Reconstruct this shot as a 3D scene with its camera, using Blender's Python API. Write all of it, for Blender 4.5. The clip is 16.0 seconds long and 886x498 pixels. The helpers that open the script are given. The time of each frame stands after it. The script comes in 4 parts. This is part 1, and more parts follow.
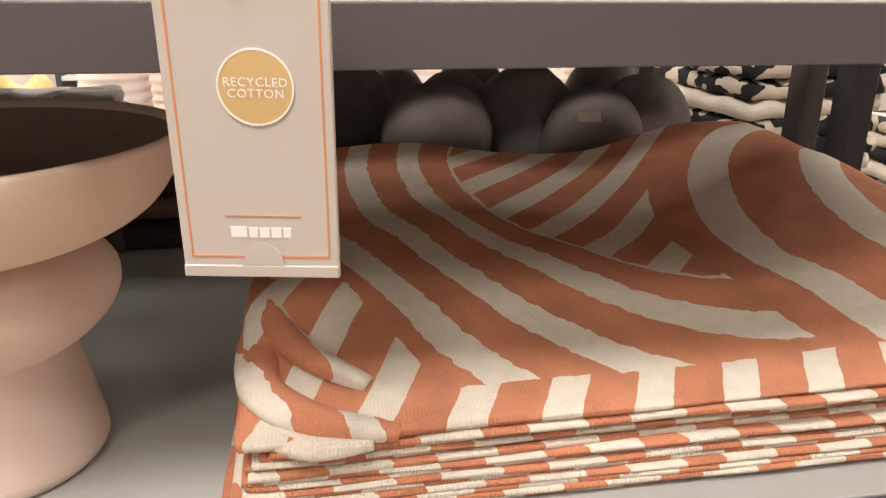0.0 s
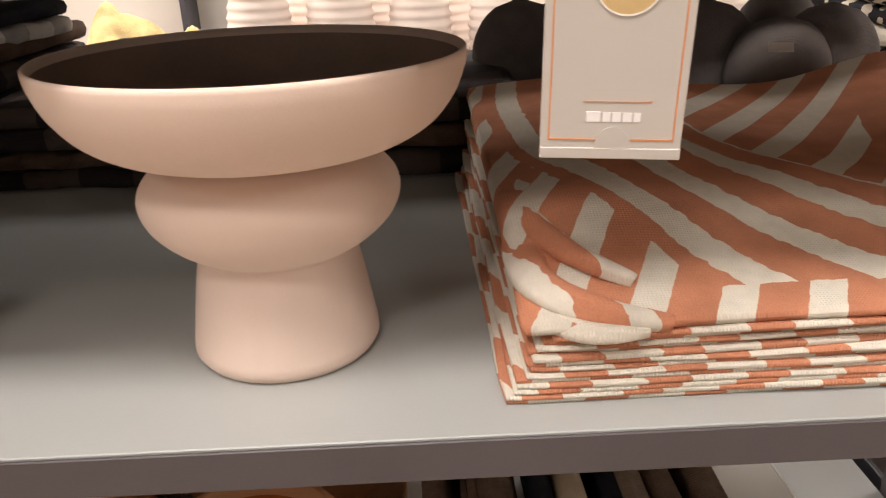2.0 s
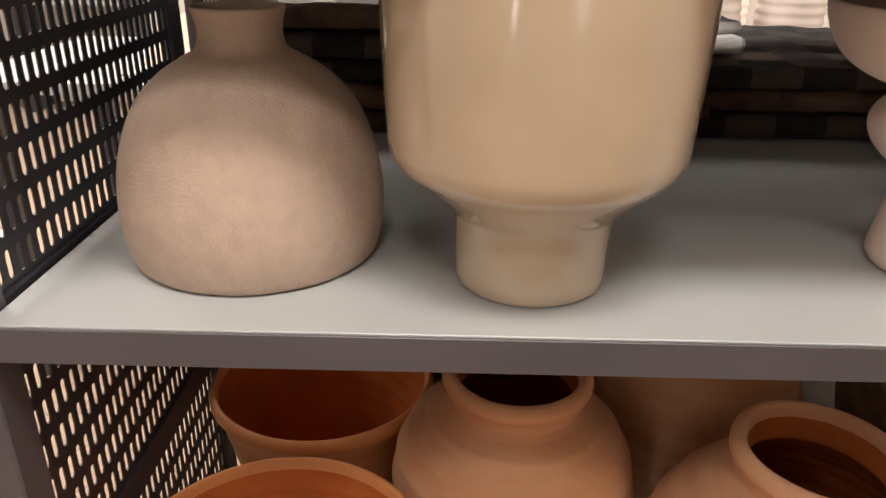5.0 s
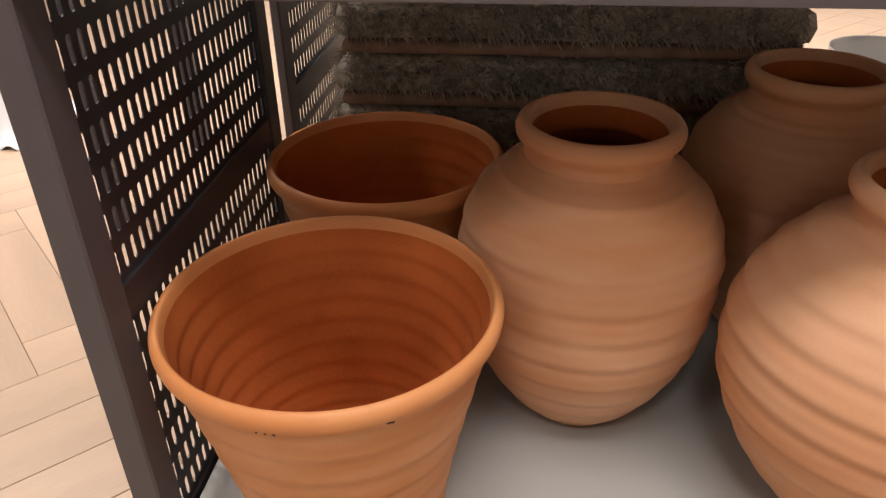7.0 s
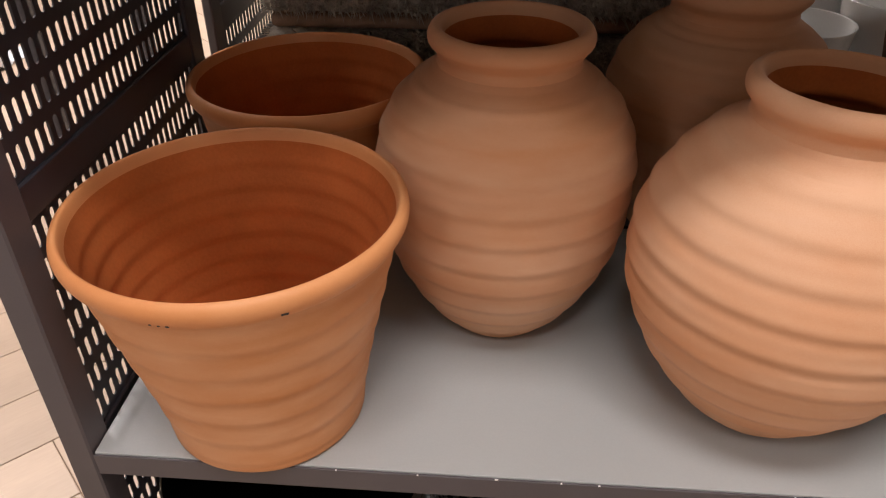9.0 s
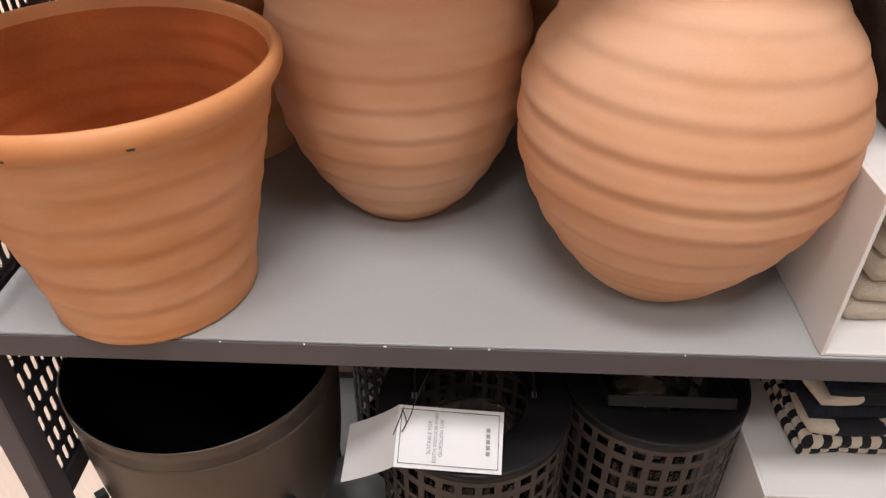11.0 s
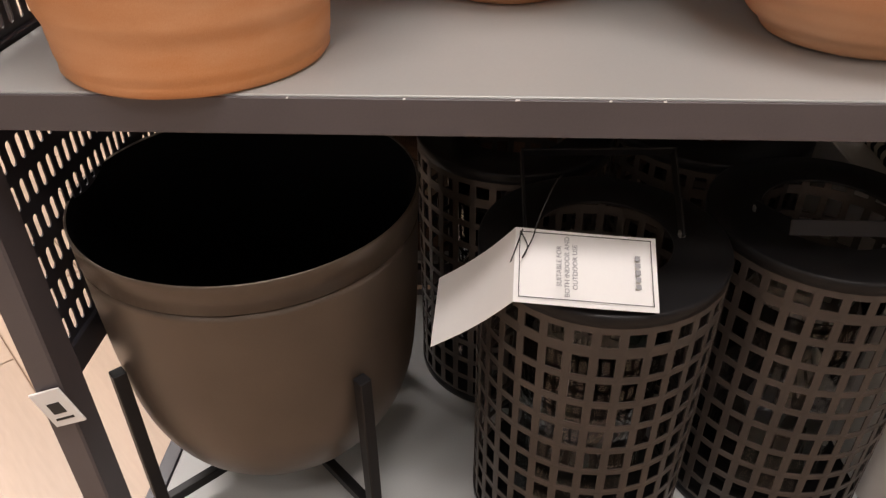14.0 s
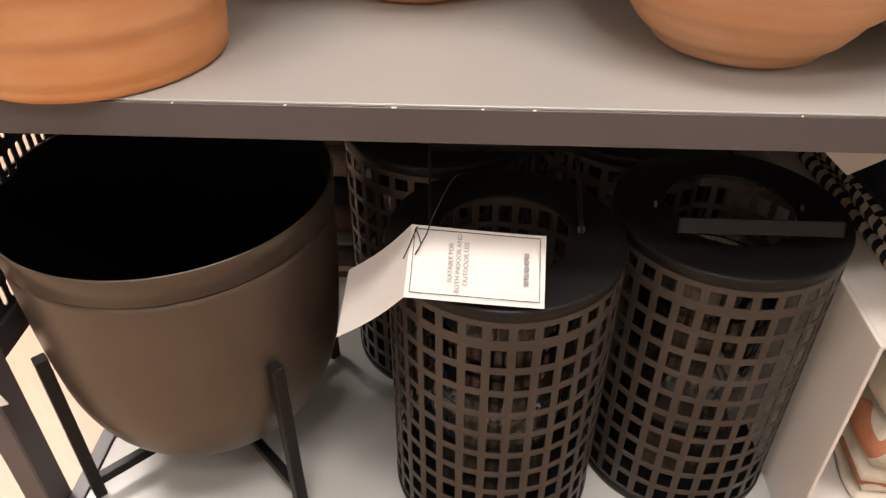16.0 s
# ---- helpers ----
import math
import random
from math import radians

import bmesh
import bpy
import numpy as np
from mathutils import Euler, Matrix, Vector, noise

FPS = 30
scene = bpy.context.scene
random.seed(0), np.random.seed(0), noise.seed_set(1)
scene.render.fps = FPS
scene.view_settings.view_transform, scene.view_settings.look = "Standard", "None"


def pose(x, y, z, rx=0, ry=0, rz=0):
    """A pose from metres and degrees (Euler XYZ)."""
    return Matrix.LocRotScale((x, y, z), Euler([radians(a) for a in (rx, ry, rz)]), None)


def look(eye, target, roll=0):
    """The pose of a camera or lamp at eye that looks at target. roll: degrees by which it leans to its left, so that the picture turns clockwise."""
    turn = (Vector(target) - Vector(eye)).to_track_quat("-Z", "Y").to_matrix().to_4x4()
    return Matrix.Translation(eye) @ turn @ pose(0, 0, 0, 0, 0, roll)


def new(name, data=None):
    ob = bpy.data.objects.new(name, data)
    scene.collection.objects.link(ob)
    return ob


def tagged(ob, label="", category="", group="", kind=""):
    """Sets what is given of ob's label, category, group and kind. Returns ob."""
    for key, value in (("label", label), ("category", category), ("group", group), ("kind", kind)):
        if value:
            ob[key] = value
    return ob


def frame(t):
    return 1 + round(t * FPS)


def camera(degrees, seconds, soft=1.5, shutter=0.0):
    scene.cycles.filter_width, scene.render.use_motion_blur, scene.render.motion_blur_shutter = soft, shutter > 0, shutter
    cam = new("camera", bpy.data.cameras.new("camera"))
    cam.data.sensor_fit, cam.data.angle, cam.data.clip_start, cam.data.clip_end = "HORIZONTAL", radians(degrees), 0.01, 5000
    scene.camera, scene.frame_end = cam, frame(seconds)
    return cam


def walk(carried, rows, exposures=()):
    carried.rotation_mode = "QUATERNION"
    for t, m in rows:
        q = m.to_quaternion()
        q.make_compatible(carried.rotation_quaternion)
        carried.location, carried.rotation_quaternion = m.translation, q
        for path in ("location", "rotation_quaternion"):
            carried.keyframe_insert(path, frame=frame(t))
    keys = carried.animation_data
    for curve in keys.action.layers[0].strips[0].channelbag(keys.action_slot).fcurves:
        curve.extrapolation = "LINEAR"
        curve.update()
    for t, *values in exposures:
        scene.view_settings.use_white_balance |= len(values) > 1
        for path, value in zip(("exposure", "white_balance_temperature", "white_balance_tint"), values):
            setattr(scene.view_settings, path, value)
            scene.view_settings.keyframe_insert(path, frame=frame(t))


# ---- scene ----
cam = camera(61.33, 16.0, 1.2, 0.25)
PATH = [
    (0, pose(0.9461, -0.3207, 1.4877, 70.308, -0.351, -9.649)),
    (0.5, pose(0.9509, -0.3186, 1.4707, 68.233, -0.221, -9.335)),
    (1, pose(0.9148, -0.3186, 1.4578, 67.136, 0.391, -7.059)),
    (1.5, pose(0.8667, -0.3334, 1.4567, 67.085, 1.216, -4.275)),
    (2, pose(0.8347, -0.3548, 1.4701, 67.115, 1.575, -2.468)),
    (2.5, pose(0.7579, -0.3866, 1.4744, 67.273, 1.868, -1.326)),
    (3, pose(0.6492, -0.4107, 1.4898, 67.369, 1.558, -0.967)),
    (3.5, pose(0.5657, -0.4254, 1.4874, 67.038, 1.175, -0.406)),
    (4, pose(0.4733, -0.4184, 1.4831, 66.884, 0.753, -0.073)),
    (4.2, pose(0.4312, -0.4221, 1.4950, 66.608, 0.254, -0.383)),
    (6.3, pose(0.2929, -0.4483, 1.3266, 63.274, 0.163, 6.254)),
    (6.5, pose(0.3099, -0.4487, 1.3058, 62.136, 0.908, 6.497)),
    (7, pose(0.3230, -0.4465, 1.2724, 59.146, 0.669, 6.367)),
    (7.5, pose(0.3337, -0.4515, 1.2533, 57.945, 0.306, 5.980)),
    (8, pose(0.3612, -0.4557, 1.2437, 56.780, -0.046, 5.163)),
    (8.2, pose(0.3682, -0.4581, 1.2406, 56.394, -0.051, 4.957)),
    (10.3, pose(0.4244, -0.4834, 1.1943, 54.176, -0.146, 2.558)),
    (10.5, pose(0.4357, -0.4852, 1.1778, 53.535, -0.445, 2.141)),
    (11, pose(0.4739, -0.5015, 1.1425, 53.007, -0.178, 2.284)),
    (11.5, pose(0.4871, -0.4828, 1.0875, 50.908, -0.034, 2.108)),
    (12, pose(0.4867, -0.4678, 1.0124, 48.512, 0.056, 1.831)),
    (12.5, pose(0.4711, -0.4661, 0.9530, 45.992, 0.134, 1.799)),
    (13, pose(0.4445, -0.4808, 0.9418, 45.096, 0.059, 2.017)),
    (13.5, pose(0.4040, -0.4743, 0.9173, 52.684, 0.604, 2.674)),
    (14, pose(0.3768, -0.4681, 0.8519, 55.159, 0.571, 2.912)),
    (14.5, pose(0.3565, -0.4638, 0.8292, 53.365, 0.546, 2.826)),
    (15, pose(0.3811, -0.4771, 0.8325, 53.299, 0.919, 3.127)),
    (15.5, pose(0.4105, -0.4731, 0.8550, 52.973, 0.366, 2.840)),
    (16, pose(0.4569, -0.4699, 0.8824, 52.865, -0.037, 2.667)),
]
walk(cam, PATH, [(0, 0.30, 6750, 14), (1.0, 0.08, 6700, 14), (2.5, 0.22, 6650, 13), (4.2, 0.20, 6650, 13), (6.3, 0.02, 6650, 15), (8.2, 0.02, 6450, 15), (10.3, 0.12, 6050, 14), (11.0, 0.17, 6050, 14), (12.5, 0.16, 6300, 15), (13.5, 0.26, 6650, 15), (14.2, 0.12, 6450, 15), (15.0, 0.26, 6600, 15), (16.0, 0.54, 6900, 16)])

# ---- light ----
S0, S1, S2, S3, TH = 1.481, 1.20, 0.649, 0.130, 0.0286
DEPTH, WIDE = 0.462, 1.535
world = bpy.data.worlds.new("store_air")
scene.world = world
world.use_nodes = True
world.node_tree.nodes["Background"].inputs[0].default_value = (1.0, 0.93, 0.86, 1)
world.node_tree.nodes["Background"].inputs[1].default_value = 0.07


def lamp(name, x, y, z, sx, sy, watts, colour, target=None):
    li = bpy.data.lights.new(name, "AREA")
    li.shape, li.size, li.size_y, li.energy, li.color = "RECTANGLE", sx, sy, watts, colour
    ob = new(name, li)
    ob.matrix_world = look((x, y, z), target or (x, y + 0.001, 0))
    return ob


WARM = (1.0, 0.94, 0.885)
lamp("track_light", 0.55, -0.66, 3.15, 1.3, 0.40, 43, WARM, (0.55, -0.1, 0.6))
lamp("track_light", 0.25, -1.55, 3.15, 0.5, 0.2, 13, WARM, (0.4, 0.1, 0.3))
lamp("track_light", -1.6, -1.9, 3.15, 0.8, 0.5, 16, WARM)
lamp("track_light", 2.6, -1.9, 3.15, 0.8, 0.5, 16, WARM)
lamp("ceiling_panel_light", 0.8, 4.3, 3.2, 4.4, 1.2, 290, WARM)
lamp("ceiling_panel_light", -1.9, 1.6, 3.2, 1.2, 1.2, 150, WARM)
lamp("ceiling_panel_light", 3.6, 1.6, 3.2, 1.4, 1.4, 85, WARM)
lamp("window_light", -1.25, -3.4, 1.6, 0.2, 1.9, 6, (1.0, 0.96, 0.92), (0.3, 0, 1.3))
lamp("window_light", 1.5, -4.0, 1.6, 0.5, 1.9, 6, (1.0, 0.96, 0.92), (0.5, 0, 1.3))

# ---- materials ----


def mat(name, colour, rough=0.5, metal=0.0, vary=0.12, scale=8.0, grain=300.0, bump=0.05, coat=0.0, tint=None, spec=0.5, rand=0.0):
    """A surface with two scales of variation (stains and grain) and fine relief."""
    m = bpy.data.materials.new(name)
    m.use_nodes = True
    nt = m.node_tree
    N, Lk = nt.nodes, nt.links
    b = N["Principled BSDF"]
    b.inputs["Roughness"].default_value, b.inputs["Metallic"].default_value = rough, metal
    b.inputs["Coat Weight"].default_value = coat
    b.inputs["Coat Roughness"].default_value = 0.08
    b.inputs["Specular IOR Level"].default_value = spec
    tc = N.new("ShaderNodeTexCoord")
    n1, n2 = N.new("ShaderNodeTexNoise"), N.new("ShaderNodeTexNoise")
    n1.inputs["Scale"].default_value, n1.inputs["Detail"].default_value = scale, 5
    n2.inputs["Scale"].default_value, n2.inputs["Detail"].default_value = grain, 2
    for n in (n1, n2):
        Lk.new(tc.outputs["Object"], n.inputs["Vector"])
    mix = N.new("ShaderNodeMix")
    mix.data_type = "RGBA"
    c2 = tint or [c * (1 - 2.2 * vary) for c in colour]
    mix.inputs[6].default_value, mix.inputs[7].default_value = (*[min(1, c * (1 + vary * 0.6)) for c in colour], 1), (*c2, 1)
    ramp = N.new("ShaderNodeMapRange")
    ramp.inputs["From Min"].default_value, ramp.inputs["From Max"].default_value = 0.32, 0.72
    add = N.new("ShaderNodeMath")
    add.operation = "MULTIPLY_ADD"
    add.inputs[1].default_value = 0.35
    Lk.new(n2.outputs["Fac"], add.inputs[0])
    sub = N.new("ShaderNodeMath")
    sub.operation = "SUBTRACT"
    sub.inputs[1].default_value = 0.17
    Lk.new(n1.outputs["Fac"], sub.inputs[0])
    Lk.new(sub.outputs[0], add.inputs[2])
    Lk.new(add.outputs[0], ramp.inputs["Value"])
    Lk.new(ramp.outputs[0], mix.inputs[0])
    last = mix.outputs[2]
    if rand:
        oi, hs = N.new("ShaderNodeObjectInfo"), N.new("ShaderNodeHueSaturation")
        mr = N.new("ShaderNodeMapRange")
        mr.inputs["To Min"].default_value, mr.inputs["To Max"].default_value = 1 - rand, 1 + rand
        Lk.new(oi.outputs["Random"], mr.inputs["Value"])
        Lk.new(mr.outputs[0], hs.inputs["Value"])
        Lk.new(last, hs.inputs["Color"])
        last = hs.outputs[0]
    Lk.new(last, b.inputs["Base Color"])
    bp = N.new("ShaderNodeBump")
    bp.inputs["Strength"].default_value, bp.inputs["Distance"].default_value = bump, 0.002
    Lk.new(n2.outputs["Fac"], bp.inputs["Height"])
    Lk.new(bp.outputs[0], b.inputs["Normal"])
    return m


def woven(m, pitch=0.0022, strength=0.5):
    """Adds a weave's relief to a cloth."""
    nt = m.node_tree
    N, Lk = nt.nodes, nt.links
    tc = N.new("ShaderNodeTexCoord")
    w1, w2 = N.new("ShaderNodeTexWave"), N.new("ShaderNodeTexWave")
    w1.bands_direction, w2.bands_direction = "X", "Y"
    for w in (w1, w2):
        w.inputs["Scale"].default_value = 0.314 / pitch
        w.inputs["Distortion"].default_value = 1.2
        Lk.new(tc.outputs["Object"], w.inputs["Vector"])
    mx = N.new("ShaderNodeMath")
    mx.operation = "MAXIMUM"
    Lk.new(w1.outputs["Fac"], mx.inputs[0])
    Lk.new(w2.outputs["Fac"], mx.inputs[1])
    bp = N.new("ShaderNodeBump")
    bp.inputs["Strength"].default_value, bp.inputs["Distance"].default_value = strength, 0.0012
    Lk.new(mx.outputs[0], bp.inputs["Height"])
    Lk.new(bp.outputs[0], N["Principled BSDF"].inputs["Normal"])
    return m


def math_node(N, Lk, op, a, b=None, c=None):
    n = N.new("ShaderNodeMath")
    n.operation = op
    for i, v in enumerate((a, b, c)):
        if v is None:
            continue
        if isinstance(v, (int, float)):
            n.inputs[i].default_value = v
        else:
            Lk.new(v, n.inputs[i])
    return n.outputs[0]


def two_tone(name, dark, light, fac, rough=0.9, pitch=0.0022):
    """A cloth of two yarns; fac(N, Lk, x, y, z, random) gives where the second one shows."""
    m = mat(name, dark, rough, vary=0.1, scale=30, grain=700, spec=0.2)
    nt = m.node_tree
    N, Lk = nt.nodes, nt.links
    b = N["Principled BSDF"]
    old = b.inputs["Base Color"].links[0].from_socket
    tc, sx, oi, nz = N.new("ShaderNodeTexCoord"), N.new("ShaderNodeSeparateXYZ"), N.new("ShaderNodeObjectInfo"), N.new("ShaderNodeTexNoise")
    nz.inputs["Scale"].default_value = 90
    Lk.new(tc.outputs["Object"], nz.inputs["Vector"])
    Lk.new(tc.outputs["Object"], sx.inputs[0])
    wob = math_node(N, Lk, "MULTIPLY", math_node(N, Lk, "SUBTRACT", nz.outputs["Fac"], 0.5), 0.006)
    x = math_node(N, Lk, "ADD", sx.outputs[0], wob)
    y = math_node(N, Lk, "ADD", sx.outputs[1], wob)
    f = fac(N, Lk, x, y, sx.outputs[2], oi.outputs["Random"])
    mix = N.new("ShaderNodeMix")
    mix.data_type = "RGBA"
    Lk.new(f, mix.inputs[0])
    Lk.new(old, mix.inputs[6])
    hs = N.new("ShaderNodeMix")
    hs.data_type = "RGBA"
    hs.inputs[6].default_value, hs.inputs[7].default_value = (*light, 1), (*[c * 0.8 for c in light], 1)
    Lk.new(nz.outputs["Fac"], hs.inputs[0])
    Lk.new(hs.outputs[2], mix.inputs[7])
    Lk.new(mix.outputs[2], b.inputs["Base Color"])
    return woven(m, pitch)


def arcs(N, Lk, x, y, z, r):
    """Broad arcs round one corner, diagonal bars inside them, a second fan over both, short bars along the hem."""
    def far(cx, cy, stretch):
        dx = math_node(N, Lk, "SUBTRACT", x, cx)
        dy = math_node(N, Lk, "MULTIPLY", math_node(N, Lk, "SUBTRACT", y, cy), stretch)
        return math_node(N, Lk, "SQRT", math_node(N, Lk, "ADD", math_node(N, Lk, "MULTIPLY", dx, dx), math_node(N, Lk, "MULTIPLY", dy, dy)))

    def band(v, start, pitch, share):
        return math_node(N, Lk, "LESS_THAN", math_node(N, Lk, "FRACT", math_node(N, Lk, "DIVIDE", math_node(N, Lk, "SUBTRACT", v, start), pitch)), share)

    def pick(under, over, where):
        keep = math_node(N, Lk, "MULTIPLY", under, math_node(N, Lk, "SUBTRACT", 1.0, where))
        return math_node(N, Lk, "ADD", keep, math_node(N, Lk, "MULTIPLY", over, where))
    da, dc = far(0.38, 0.36, 0.8), far(0.68, 0.18, 1.0)
    across = math_node(N, Lk, "ADD", math_node(N, Lk, "MULTIPLY", x, 0.77), math_node(N, Lk, "MULTIPLY", y, -0.64))
    top = pick(band(da, 0.231, 0.053, 0.43), band(across, 0.032, 0.0515, 0.46), math_node(N, Lk, "LESS_THAN", da, 0.197))
    fan = math_node(N, Lk, "MULTIPLY", band(dc, 0.264, 0.10, 0.37), math_node(N, Lk, "LESS_THAN", dc, 0.31))
    top = pick(top, fan, math_node(N, Lk, "LESS_THAN", dc, 0.338))
    bars = band(math_node(N, Lk, "ADD", x, math_node(N, Lk, "MULTIPLY", y, -0.5)), 0.0575, 0.056, 0.43)
    top = pick(top, bars, math_node(N, Lk, "GREATER_THAN", da, 0.374))
    hem = math_node(N, Lk, "LESS_THAN", math_node(N, Lk, "ADD", y, math_node(N, Lk, "MULTIPLY", x, -0.03)), 0.020)
    return pick(top, bars, hem)


def stripes(pitch, share=0.5, axis="x"):
    def f(N, Lk, x, y, z, r):
        v = {"x": x, "y": y, "z": z}[axis]
        if axis == "x":
            v = math_node(N, Lk, "ADD", v, math_node(N, Lk, "MULTIPLY", y, 0.5))
        v = math_node(N, Lk, "ADD", math_node(N, Lk, "DIVIDE", v, pitch), math_node(N, Lk, "MULTIPLY", r, 0.9))
        return math_node(N, Lk, "GREATER_THAN", math_node(N, Lk, "FRACT", v), share)
    return f


def checks(px, py):
    def f(N, Lk, x, y, z, r):
        a = math_node(N, Lk, "GREATER_THAN", math_node(N, Lk, "FRACT", math_node(N, Lk, "ADD", math_node(N, Lk, "DIVIDE", x, px), r)), 0.5)
        b = math_node(N, Lk, "GREATER_THAN", math_node(N, Lk, "FRACT", math_node(N, Lk, "DIVIDE", y, py)), 0.5)
        return math_node(N, Lk, "ABSOLUTE", math_node(N, Lk, "SUBTRACT", a, b))
    return f


def blots(scale, level):
    def f(N, Lk, x, y, z, r):
        n = N.new("ShaderNodeTexNoise")
        n.inputs["Scale"].default_value, n.inputs["Detail"].default_value = scale, 1
        tc = N.new("ShaderNodeTexCoord")
        Lk.new(tc.outputs["Object"], n.inputs["Vector"])
        return math_node(N, Lk, "GREATER_THAN", n.outputs["Fac"], level)
    return f


SHELF = mat("white_laminate", (0.395, 0.405, 0.392), 0.38, vary=0.03, scale=5, grain=500, bump=0.02)
FASCIA = mat("taupe_steel", (0.092, 0.080, 0.085), 0.45, vary=0.08, scale=6, grain=600, bump=0.03)
FRAME = mat("black_steel", (0.035, 0.034, 0.042), 0.42, vary=0.1, scale=10, grain=500, bump=0.04)
TERRA = mat("terracotta", (0.63, 0.37, 0.225), 0.62, vary=0.12, scale=5, grain=1400, bump=0.05, tint=(0.58, 0.265, 0.12), spec=0.25, rand=0.04)
TERRA_POT = mat("orange_terracotta", (0.67, 0.35, 0.18), 0.60, vary=0.12, scale=8, grain=1400, bump=0.05, tint=(0.60, 0.245, 0.085), spec=0.3, rand=0.04)
TERRA_RIM = mat("orange_rim_terracotta", (0.68, 0.31, 0.125), 0.50, vary=0.10, scale=7, grain=1400, bump=0.05, tint=(0.60, 0.22, 0.065), spec=0.4, rand=0.04)
# Pot and urn insides: the same clay, deepened to carry the interior shade.
TERRA_SHADE = mat("shaded_terracotta", (0.50, 0.135, 0.032), 0.78, vary=0.10, scale=14, grain=300, bump=0.10, spec=0.2)
BLUSH = mat("blush_ceramic", (0.82, 0.65, 0.55), 0.75, vary=0.03, scale=7, grain=900, bump=0.05, spec=0.25)
GLAZE = mat("beige_glaze", (0.50, 0.385, 0.262), 0.14, vary=0.06, scale=5, grain=22, bump=0.30, coat=1.0)
# Inside of the footed planter: beige glaze with its shade put into the colour.
GLAZE_SHADE = mat("shaded_beige_glaze", (0.10, 0.075, 0.062), 0.3, vary=0.15, scale=10)
# Bowl's inside: blush ceramic browned with the shadow of the board above.
BLUSH_SHADE = mat("shaded_blush_ceramic", (0.32, 0.23, 0.185), 0.7, vary=0.1, scale=12)
STONE = mat("sandy_stoneware", (0.52, 0.395, 0.305), 0.8, vary=0.05, scale=60, grain=500, bump=0.35, spec=0.2)
BLACKM = mat("black_coated_metal", (0.011, 0.0105, 0.011), 0.42, vary=0.1, scale=12, grain=900, bump=0.04, spec=0.22)
# Planter's inside: near black stands in for the shade under the shelf.
PLANTER_SHADE = mat("shaded_planter_inside", (0.006, 0.006, 0.006), 0.9, vary=0.1, spec=0.05)
BRONZE = mat("dark_bronze_metal", (0.115, 0.090, 0.070), 0.36, metal=0.5, vary=0.08, scale=9, grain=900, bump=0.05)
LANTERN = mat("lantern_metal", (0.066, 0.055, 0.048), 0.42, metal=0.35, vary=0.1, scale=12, grain=900, bump=0.05)
CARD = mat("white_card", (0.80, 0.79, 0.77), 0.6, vary=0.02, grain=900, bump=0.03)
KRAFT = mat("pale_card", (0.54, 0.50, 0.455), 0.55, vary=0.02, grain=900, bump=0.02)
COPPER = mat("copper_foil", (0.80, 0.36, 0.17), 0.4, metal=0.3, vary=0.05)
GOLD = mat("gold_foil", (0.66, 0.47, 0.22), 0.45, metal=0.1, vary=0.05)
PRINT = mat("grey_print_ink", (0.30, 0.30, 0.31), 0.6)
INK = mat("black_ink", (0.02, 0.02, 0.02), 0.6)
PALE = mat("white_ink", (0.88, 0.86, 0.84), 0.5, vary=0.02)
BOXW = mat("white_cardboard", (0.76, 0.73, 0.69), 0.6, vary=0.04, scale=6, grain=600, bump=0.04)
RUBBER = mat("grey_rubber", (0.34, 0.38, 0.43), 0.5)
ZINC = mat("zinc_plate", (0.55, 0.54, 0.52), 0.3, metal=0.9)
WHITEC = mat("white_porcelain", (0.80, 0.79, 0.77), 0.15, vary=0.02, coat=0.4)
CREAM_V = mat("cream_ceramic", (0.78, 0.67, 0.60), 0.7, vary=0.04, scale=10)
WALLM = mat("cream_plaster", (0.60, 0.56, 0.51), 0.85, vary=0.05, scale=1.5, grain=120, bump=0.06)
CEIL = mat("ceiling_paint", (0.48, 0.47, 0.45), 0.9, vary=0.04, scale=1)
GREYF = woven(mat("grey_felt", (0.175, 0.150, 0.140), 0.95, vary=0.12, scale=25, grain=600, spec=0.15), 0.003, 0.3)
BEIGE_T = woven(mat("beige_linen", (0.62, 0.53, 0.42), 0.92, vary=0.08, scale=30, grain=700, spec=0.15))
BROWN_T = woven(mat("brown_wool", (0.13, 0.082, 0.058), 0.95, vary=0.2, scale=30, grain=500, spec=0.1), 0.003)
TAUPE_T = woven(mat("taupe_wool", (0.30, 0.235, 0.19), 0.95, vary=0.2, scale=30, grain=500, spec=0.1), 0.003)
RUG_T = woven(mat("cocoa_wool", (0.20, 0.145, 0.115), 0.95, vary=0.2, scale=30, grain=500, spec=0.1), 0.003)
NAVY_T = woven(mat("navy_wool", (0.022, 0.024, 0.034), 0.95, vary=0.2, scale=30, grain=500, spec=0.1), 0.003)
YELLOW_T = woven(mat("straw_cloth", (0.72, 0.55, 0.26), 0.9, vary=0.2, scale=12, grain=300, spec=0.1), 0.003)
SHAG = mat("grey_green_shag", (0.60, 0.55, 0.46), 0.95, vary=0.25, scale=60, grain=500, bump=0.3, spec=0.1)
SHAG_BACK = mat("tan_rug_backing", (0.36, 0.235, 0.165), 0.95, vary=0.15, scale=40, grain=500, bump=0.3, spec=0.1)
PLASTIC = mat("clear_film", (0.60, 0.61, 0.63), 0.12, vary=0.02)
RUST, CREAM = (0.56, 0.235, 0.135), (0.76, 0.70, 0.60)
CUSHION = two_tone("arc_cotton", RUST, CREAM, arcs)
CUSHION_EDGE = two_tone("striped_cotton", RUST, CREAM, stripes(0.062, 0.43))
CORNER_EDGE = woven(two_tone("corner_striped_cotton", RUST, CREAM, stripes(0.045, 0.60)), 0.0026, 0.35)
